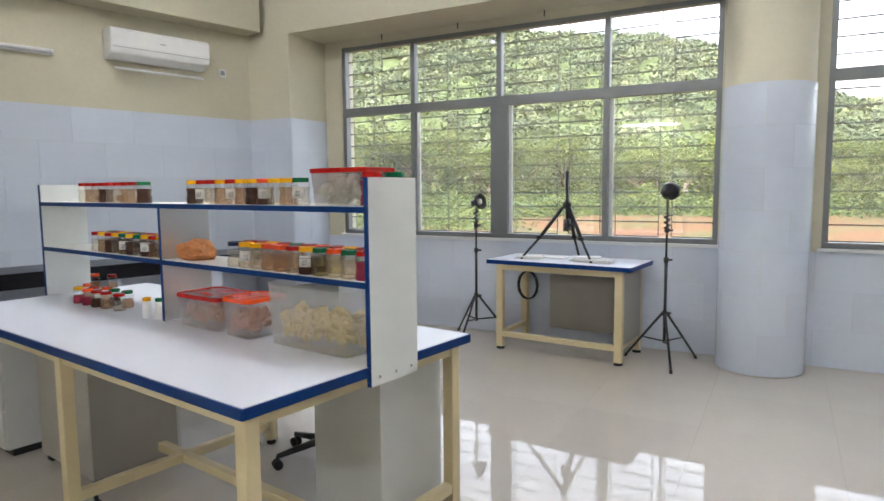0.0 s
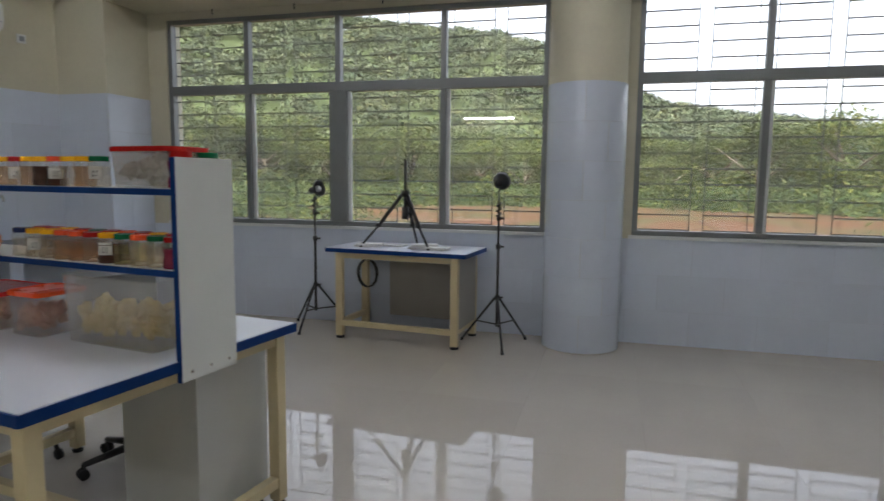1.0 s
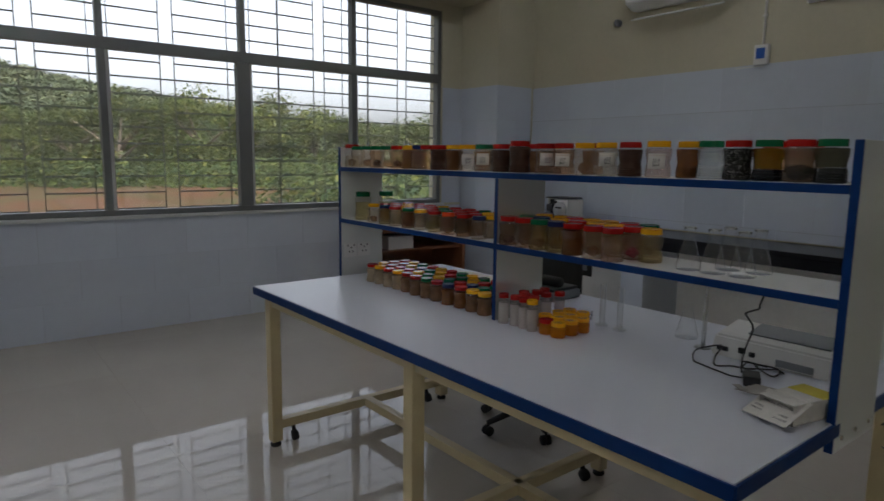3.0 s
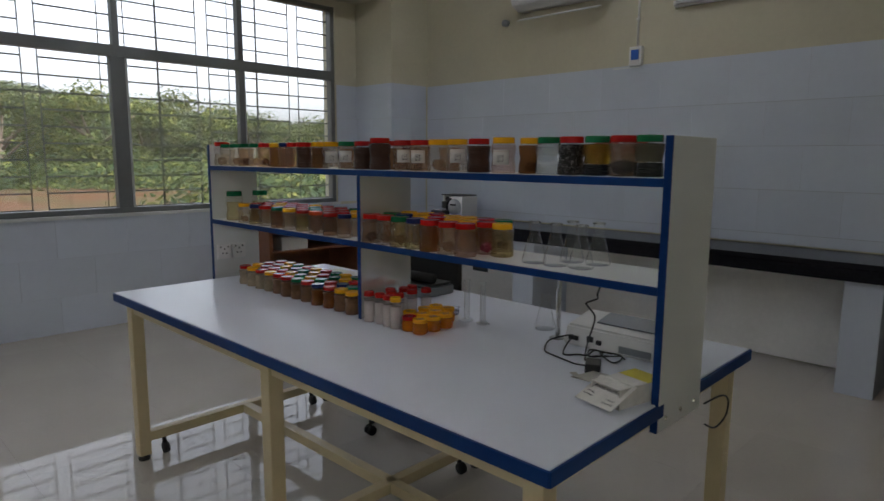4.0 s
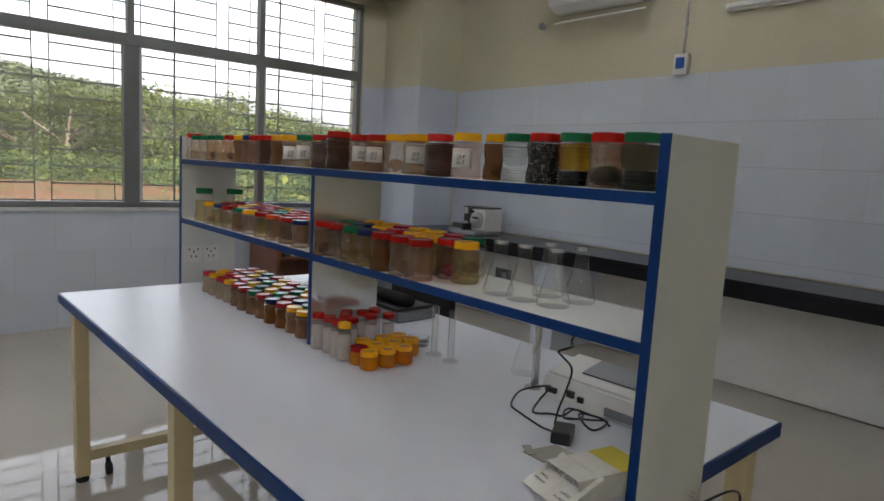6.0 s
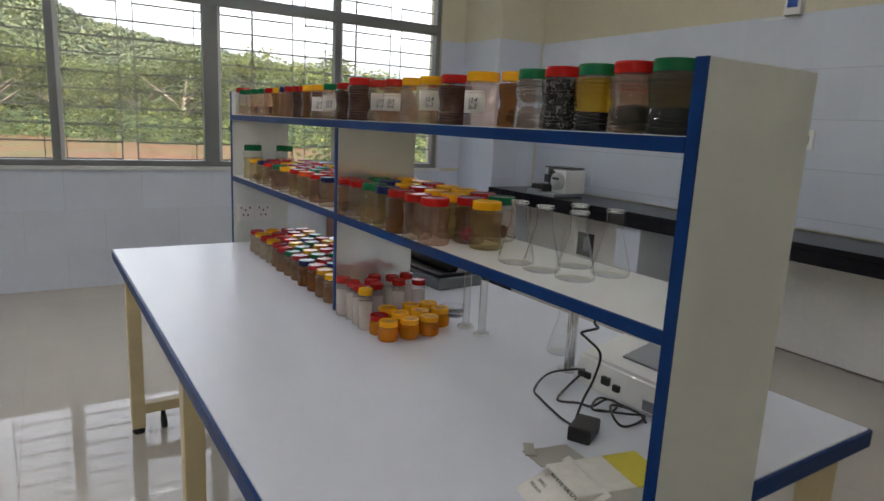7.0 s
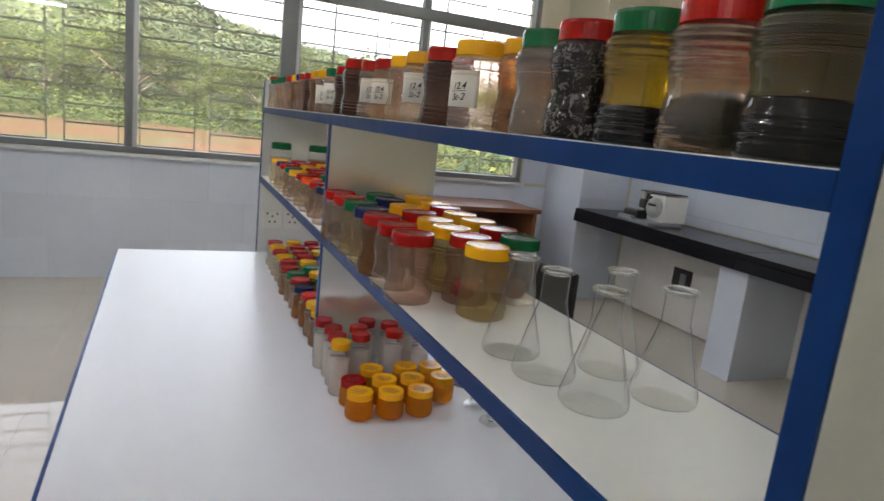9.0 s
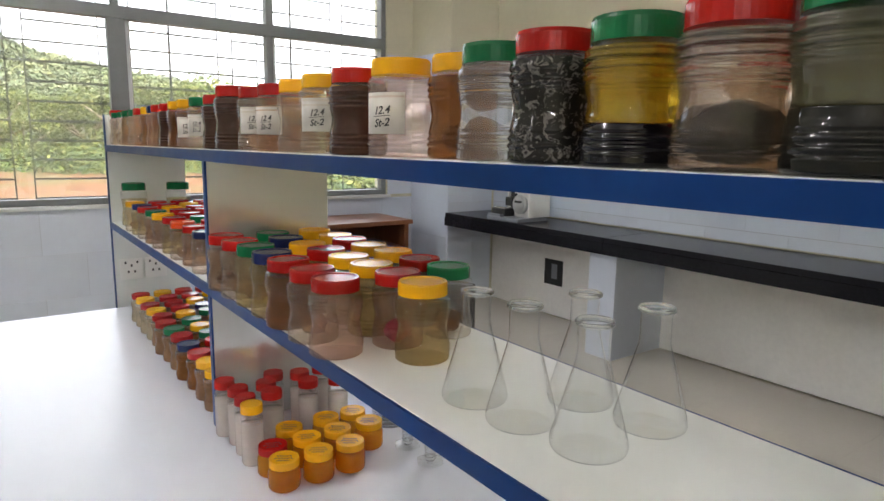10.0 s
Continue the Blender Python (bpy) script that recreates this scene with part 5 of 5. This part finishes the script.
part("hook", bm_box(-0.012, 0.012, -0.006, 0.0, 0.13, 0.239), CHROME, coil)
for x, y, t, n in ((0.34, 0.26, 0.1, 2), (0.55, 0.40, -0.1, 1), (0.90, 0.30, 0.12, 3), (1.06, 0.24, -0.2, 2)):
    for k in range(n):
        solid("foam_tray", bm_box(-0.13, 0.13, -0.07, 0.07, 0, 0.016, bevel=0.005), WHITE, "flat white foam tray lying on the photo table", "tray", T3 @ at(x + 0.02 * k, y - 0.012 * k, 0.9055 + 0.0165 * k, t + 0.15 * k), group="foam trays")


def tripod(m, label):
    t = thing("camera_tripod", label, "tripod", m)
    for k, (x, y) in enumerate(((-0.42, -0.13), (0.30, -0.14), (0.05, 0.20))):
        l = part("leg", rod(rod(bmesh.new(), (x * 0.08, y * 0.08, 0.52), (x * 0.6, y * 0.6, 0.215), 0.019, 10), (x * 0.58, y * 0.58, 0.225), (x, y, 0.012), 0.012, 10), BLACK, t)
        part("foot", rod(bmesh.new(), (x, y, 0.0), (x, y, 0.024), 0.016, 10), RUBBER, l)
        part("clamp", bm_box(x * 0.6 - 0.022, x * 0.6 + 0.022, y * 0.6 - 0.022, y * 0.6 + 0.022, 0.20, 0.235, bevel=0.004), BLACK, l)
    part("hub", rod(bmesh.new(), (0, 0, 0.50), (0, 0, 0.565), 0.045, 16), BLACK, t)
    part("centre_column", rod(bmesh.new(), (0, 0, 0.36), (0, 0, 0.86), 0.014, 12), BLACK, t)
    part("ball_head", rod(bmesh.new(), (0, 0, 0.30), (0, 0, 0.40), 0.036, 16), BLACK, t)
    part("lever", rod(bmesh.new(), (0.02, 0, 0.35), (0.09, -0.02, 0.33), 0.010, 8), BLACK, t)
    part("plate", bm_box(-0.03, 0.03, -0.025, 0.025, 0.28, 0.30, bevel=0.004), BLACK, t)
    return t


tripod(T3 @ at(0.715, 0.32, 0.9055), "black camera tripod with column reversed on the table")


def light_stand(m, head_turn, label, head_z, disc):
    s = thing("light_stand", label, "light stand", m, group="light stands")
    for k in range(3):
        a = 2 * math.pi * k / 3 + 0.5
        x, y = 0.37 * math.cos(a), 0.37 * math.sin(a)
        l = part("leg", rod(bmesh.new(), (x * 0.06, y * 0.06, 0.46), (x, y, 0.012), 0.011, 8), BLACK, s)
        part("brace", rod(bmesh.new(), (0, 0, 0.20), (x * 0.56, y * 0.56, 0.215), 0.007, 6), BLACK, l)
        part("foot", rod(bmesh.new(), (x, y, 0), (x * 0.97, y * 0.97, 0.03), 0.014, 8), RUBBER, l)
    part("lower_tube", rod(bmesh.new(), (0, 0, 0.18), (0, 0, 0.95), 0.014, 12), BLACK, s)
    part("upper_tube", rod(bmesh.new(), (0, 0, 0.95), (0, 0, head_z - 0.05), 0.010, 12), BLACK, s)
    for z in (0.46, 0.95, 1.22):
        part("collar", rod(bmesh.new(), (0, 0, z - 0.022), (0, 0, z + 0.022), 0.023, 12), BLACK, s)
        part("knob", rod(bmesh.new(), (0, 0, z), (0.055, 0.01, z), 0.010, 8), BLACK, s)
    part("cord_wrap", cable(bmesh.new(), [(0.025 * math.cos(k * 1.6), 0.025 * math.sin(k * 1.6), 1.22 + 0.012 * k) for k in range(14)], 0.008), BLACK, s)
    hm = Matrix.Translation((0, 0, head_z)) @ Matrix.Rotation(head_turn, 4, "Z") @ Matrix.Rotation(radians(78), 4, "Y")
    b = lathe([(0, -0.05), (0.03, -0.05), (0.035, 0.0), (0.075, 0.035), (0.085, 0.075), (0.082, 0.075), (0.07, 0.036), (0, 0.02)], 20)
    bmesh.ops.transform(b, matrix=hm, verts=b.verts)
    h = part("lamp_head", b, BLACK, s, "black round lamp reflector")
    b = lathe([(0, 0.022), (0.03, 0.024), (0.032, 0.06), (0, 0.075)], 14)
    bmesh.ops.transform(b, matrix=hm, verts=b.verts)
    part("bulb", b, WHITE, h, "white unlit bulb")
    return s


light_stand(at(-2.25, 6.32, 0, 0.0), radians(-10), "black light stand with a lamp beside the photo table", 1.46, False)
light_stand(at(-0.28, 6.18, 0, 0.35), radians(60), "black light stand with a round lamp beside the pillar", 1.555, True)

# wall hooks on the beam over the window
for x in (-3.6, -2.6, -1.6, 1.8, 3.4):
    h = thing("ceiling_hook", "small dark steel hook under the window beam", "hook", at(x, 6.60, 3.42), group="window hooks")
    part("shank", rod(bmesh.new(), (0, 0, 0), (0, 0, -0.06), 0.008, 8), BAR, h)

# ---- outside: ground, hill and trees ----
def elevation(az):
    """Skyline height in degrees by compass turn from straight out of the window."""
    keys = ((-90, 15), (-45, 14.5), (-22, 13.6), (-10, 12.8), (-5, 11.2), (0, 8.0), (5, 6.0), (10, 4.9), (15, 4.2), (20, 3.1), (30, 2.3), (50, 1.8), (90, 1.5))
    for (a, e), (b, f) in zip(keys, keys[1:]):
        if a <= az <= b:
            return e + (f - e) * (az - a) / (b - a)
    return 1.5


def ground_z(x, y):
    r, az = math.hypot(x, y), math.degrees(math.atan2(x, y))
    if abs(az) > 90:
        return -0.6
    s = min(1.0, max(0.0, (r - 92) / 165))
    s = s * s * (3 - 2 * s)
    wob = 1 + 0.10 * noise.noise(Vector((x * 0.012, y * 0.012, 0.3)))
    fade = 1.0 if r < 260 else max(0.0, 1 - (r - 260) / 300)
    return -0.6 + s * fade * 250 * math.tan(radians(elevation(az))) * wob * 0.93


verts, faces = [], []
radii = [9, 14, 20, 28, 36, 44, 52, 60, 70, 80, 95, 110, 125, 145, 165, 185, 205, 225, 245, 260, 300, 380, 560, 900, 1800, 4000]
N = 120
for r in radii:
    for i in range(N):
        a = 2 * math.pi * i / N
        x, y = r * math.sin(a), r * math.cos(a)
        verts.append((x, y, ground_z(x, y)))
for k in range(len(radii) - 1):
    for i in range(N):
        j = (i + 1) % N
        faces.append((k * N + i, (k + 1) * N + i, (k + 1) * N + j, k * N + j))
faces.append(tuple(range(N)))
me = bpy.data.meshes.new("ground")
me.from_pydata(verts, [], faces)
g = bpy.data.materials.new("red_soil_and_grass")
g.use_nodes = True
gn, gl = g.node_tree.nodes, g.node_tree.links
tc, nz, ramp, nz2 = gn.new("ShaderNodeTexCoord"), gn.new("ShaderNodeTexNoise"), gn.new("ShaderNodeValToRGB"), gn.new("ShaderNodeTexNoise")
nz.inputs["Scale"].default_value, nz.inputs["Detail"].default_value = 0.22, 9
gl.new(tc.outputs["Object"], nz.inputs["Vector"])
gl.new(nz.outputs["Fac"], ramp.inputs["Fac"])
ramp.color_ramp.elements[0].position, ramp.color_ramp.elements[0].color = 0.42, (0.085, 0.042, 0.021, 1)
ramp.color_ramp.elements[1].position, ramp.color_ramp.elements[1].color = 0.64, (0.056, 0.054, 0.022, 1)
gl.new(ramp.outputs[0], gn["Principled BSDF"].inputs["Base Color"])
gn["Principled BSDF"].inputs["Roughness"].default_value = 0.95
gn["Principled BSDF"].inputs["Specular IOR Level"].default_value = 0.05
me.materials.append(g)
me.materials.append(material("hillside_scrub", (0.07, 0.09, 0.035), 0.95, 0.0, 0.05, vary=0.4, scale=0.05, fine=0.5))
for f in me.polygons:
    f.material_index = int(math.hypot(f.center.x, f.center.y) > 88)
tagged(new("ground", me), "red soil ground with grass rising to a wooded hill", "ground", kind="structure")


def leaf_cloud(count, shape, size, rg, tones=(0, 0, 1, 2)):
    """Vertices and quads of many small leaf sprays; shape() gives each one's place and the way it faces."""
    vs, fs, ms = [], [], []
    for _ in range(count):
        c, out = shape(rg)
        n = (out * 1.5 + Vector((rg.gauss(0, 0.6), rg.gauss(0, 0.6), rg.gauss(0.35, 0.6)))).normalized()
        u = n.orthogonal().normalized()
        u.rotate(Matrix.Rotation(rg.random() * 6.28, 3, n))
        w = n.cross(u)
        s = size * rg.uniform(0.5, 1.3)
        b = len(vs)
        vs += [c - u * s, c + w * s * 0.55 + n * s * 0.15, c + u * s, c - w * s * 0.55 + n * s * 0.15]
        fs.append((b, b + 1, b + 2, b + 3))
        ms.append(rg.choice(tones))
    return vs, fs, ms


def mesh_data(name, vs, fs, ms, mats):
    me = bpy.data.meshes.new(name)
    me.from_pydata([tuple(v) for v in vs], [], fs)
    for m in mats:
        me.materials.append(m)
    me.polygons.foreach_set("material_index", ms)
    return me


def tree_meshes(seed):
    rg = random.Random(seed)
    h = rg.uniform(5.2, 6.6)
    bm = bmesh.new()
    tops = []
    rod(bm, (0, 0, -0.3), (0.1, 0.05, h * 0.45), 0.16, 8, 0.10)
    for k in range(6):
        a, q = rg.random() * 6.28, rg.uniform(0.9, 1.9)
        p = Vector((q * math.cos(a), q * math.sin(a), h * rg.uniform(0.5, 0.85)))
        rod(bm, (0.06, 0.03, h * rg.uniform(0.2, 0.42)), p, 0.08, 6, 0.03)
        tops.append((p, rg.uniform(0.8, 1.35)))
    tops.append((Vector((0, 0, h * 0.85)), 1.2))
    for k in range(10):
        a, q = rg.random() * 6.28, rg.uniform(0.5, 2.0)
        tops.append((Vector((q * math.cos(a), q * math.sin(a), h * rg.uniform(0.06, 0.42))), rg.uniform(0.6, 1.0)))

    def shape(r):
        c, s = r.choice(tops)
        d = Vector((r.gauss(0, 1), r.gauss(0, 1), r.gauss(0.1, 0.8))).normalized()
        return c + d * s * r.uniform(0.55, 1.05), d
    return mesh_of("trunk", bm, BARK), mesh_data("crown", *leaf_cloud(6500, shape, 0.105, rg, (0, 0, 1, 1, 2) if seed % 2 else (0, 0, 0, 2, 2, 1)), LEAF)


TREES = [tree_meshes(s) for s in (11, 12, 13, 14)]
rg = random.Random(21)
for i in range(74):
    az = -52 + 118 * (i + rg.uniform(-0.4, 0.4)) / 74
    r = rg.uniform(70, 92) if i % 2 else rg.uniform(58, 70)
    x, y = r * math.sin(radians(az)), r * math.cos(radians(az))
    k = rg.uniform(0.75, 1.5)
    trunk, crown = TREES[i % 4]
    t = thing("tree", "leafy green tree on red soil outside the windows", "tree", Matrix.Translation((x, y, ground_z(x, y))) @ Matrix.Rotation(rg.random() * 6.28, 4, "Z") @ Matrix.Diagonal((k * 1.4, k * 1.4, k, 1)), group="trees outside")
    share("trunk", trunk, t)
    share("crown", crown, t)
# low shrubs before the trees
def shrub_mesh(seed):
    q = random.Random(seed)

    def shape(r):
        p = Vector((r.gauss(0, 0.75), r.gauss(0, 0.75), abs(r.gauss(0.15, 0.42))))
        return p, Vector((p.x, p.y, p.z + 0.3)).normalized()
    return mesh_data("foliage", *leaf_cloud(1000, shape, 0.085, q, (0, 0, 1, 2, 2)), LEAF)


SHRUBS = [shrub_mesh(s) for s in (31, 32, 33)]
for i in range(262):
    az = rg.uniform(29, 44) if i >= 230 else -55 + 36 * rg.random() if i < 45 else rg.uniform(5, 62) if i < 130 else rg.uniform(-52, 62)
    r = rg.uniform(26, 48) if i >= 230 else rg.uniform(34, 60) if i < 45 else rg.uniform(54, 66) if i < 130 else rg.uniform(50, 64)
    x, y = r * math.sin(radians(az)), r * math.cos(radians(az))
    k = rg.uniform(0.7, 1.5) if i < 45 else rg.uniform(1.2, 2.2)
    s = thing("shrub", "low green shrub on red soil outside the windows", "shrub", Matrix.Translation((x, y, ground_z(x, y) - 0.05)) @ Matrix.Diagonal((k * 1.3, k * 1.3, k, 1)), group="shrubs outside")
    share("foliage", SHRUBS[i % 3], s)
# woods on the hillside
vs, fs, ms = [], [], []
rg = random.Random(5)
for i in range(3800):
    az = rg.uniform(-56, 60)
    r = 88 + 180 * rg.random() ** 0.75
    x, y = r * math.sin(radians(az)), r * math.cos(radians(az))
    z, s = ground_z(x, y), rg.uniform(1.8, 4.0) * (0.8 + r / 400)
    c0 = Vector((x, y, z + s * 0.45))

    def crown(q):
        d = Vector((q.gauss(0, 1), q.gauss(0, 1), abs(q.gauss(0.2, 1)))).normalized()
        return c0 + Vector((d.x, d.y, d.z * 0.8)) * s * q.uniform(0.6, 1.0) * (0.85 + 0.3 * noise.noise(d * 2.2 + c0)), d
    tone = rg.choice((0, 0, 1, 2, 2))
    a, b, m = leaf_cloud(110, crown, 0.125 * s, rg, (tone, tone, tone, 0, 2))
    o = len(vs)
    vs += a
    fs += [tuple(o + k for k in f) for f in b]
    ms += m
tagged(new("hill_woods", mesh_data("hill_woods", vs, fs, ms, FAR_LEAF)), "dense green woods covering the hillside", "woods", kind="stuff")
# ---- tiles of walls and floor ----
tile_field(wall_east, (RIGHT_X + 0.0095, 6.0, 0), -90, 6.0 - BACK_Y, TILE_Z, 0.926, 0.0018)
part("lower_plaster", bm_box(RIGHT_X + 0.004, RIGHT_X + 0.0099, BACK_Y, 6.0, 0, 0.87), PLASTER, wall_east)
part("grout", bm_box(RIGHT_X + 0.005, RIGHT_X + 0.0097, BACK_Y, 5.999, 0.93, TILE_Z - 0.003), GROUT, wall_east)
part("grout", bm_box(-4.499, 6.069, WALL_Y + 0.005, WALL_Y + 0.0097, 0.01, SILL_Z - 0.034), GROUT, wall_north)
z, row = TILE_Z, 0
while z > 0.03:
    h = min(TILE_H, z)
    x = -8.0 - (TILE_W / 2 if row % 2 else 0)
    while x < -0.01:
        a, b = max(x, -8.0), min(x + TILE_W, 0)
        # the row runs along the wall; faces look into the room
        tile_piece(wall_west, b - a, h, Matrix.Translation((-0.0095, (a + b) / 2, z - h / 2)) @ Matrix.Rotation(radians(90), 4, "Z"))
        x += TILE_W
    z, row = z - h, row + 1
tile_field(wall_north, (-4.5, WALL_Y + 0.0095, 0), 0, 10.6, SILL_Z - 0.03)
for name, x0, face, fx in (("column_east", 6.07, -90, 6.07), ("column_west", -5.2, 90, -4.50)):
    col = bpy.data.objects[name]
    tile_field(col, (x0, 5.9995, 0), 0, 0.55 if x0 > 0 else 0.70, TILE_Z)
    if fx > 0:
        part("corner_trim", bm_box(fx - 0.0085, fx - 0.0002, 5.9912, 5.9993, 0, TILE_Z), TILE, col)
        tile_field(col, (fx - 0.0005, WALL_Y, 0), -90, WALL_Y - 6.0, TILE_Z)
    else:
        tile_field(col, (fx + 0.0005, 6.0, 0), 90, WALL_Y - 6.0, TILE_Z)
tile_field(wall_north, (5.77, WALL_Y + 0.0095, 0), 0, 0.33, TILE_Z, SILL_Z)
# pillar cladding in curved tiles
n = 4
for row in range(7):
    z1 = TILE_Z - row * TILE_H
    bm = bmesh.new()
    seg = 10
    a0, a1 = 0.003, math.pi * 2 / n - 0.003
    grid = [[[bm.verts.new((r * math.cos(a0 + (a1 - a0) * k / seg), r * math.sin(a0 + (a1 - a0) * k / seg), z)) for z in (z1 - TILE_H + 0.0015, z1)] for k in range(seg + 1)] for r in (0.362, 0.3525)]
    for k in range(seg):
        bm.faces.new((grid[0][k][0], grid[0][k + 1][0], grid[0][k + 1][1], grid[0][k][1])).smooth = True
    for i, z in ((1, z1), (0, z1 - TILE_H + 0.0015)):
        rim = [[bm.verts.new(v.co) for v in (grid[0][k][i], grid[1][k][i])] for k in range(seg + 1)]
        for k in range(seg):
            bm.faces.new((rim[k][0], rim[k + 1][0], rim[k + 1][1], rim[k][1]))
    me = mesh_of("tile", bm, TILE)
    for k in range(n):
        share("tile", me, pillar, Matrix.Translation((0.49, 6.42, 0)) @ Matrix.Rotation(2 * math.pi * k / n + 0.6 * (row % 2), 4, "Z"))
# floor tiles
FT = 0.8
me = mesh_of("floor_tile", bm_box(-FT / 2 + 0.0004, FT / 2 - 0.0004, -FT / 2 + 0.0004, FT / 2 - 0.0004, -0.011, 0), FLOOR)
for i in range(17):
    for j in range(11):
        share("floor_tile", me, floor, Matrix.Translation((-6.6 + FT * i, BACK_Y + FT / 2 + FT * j - 0.15, 0)))
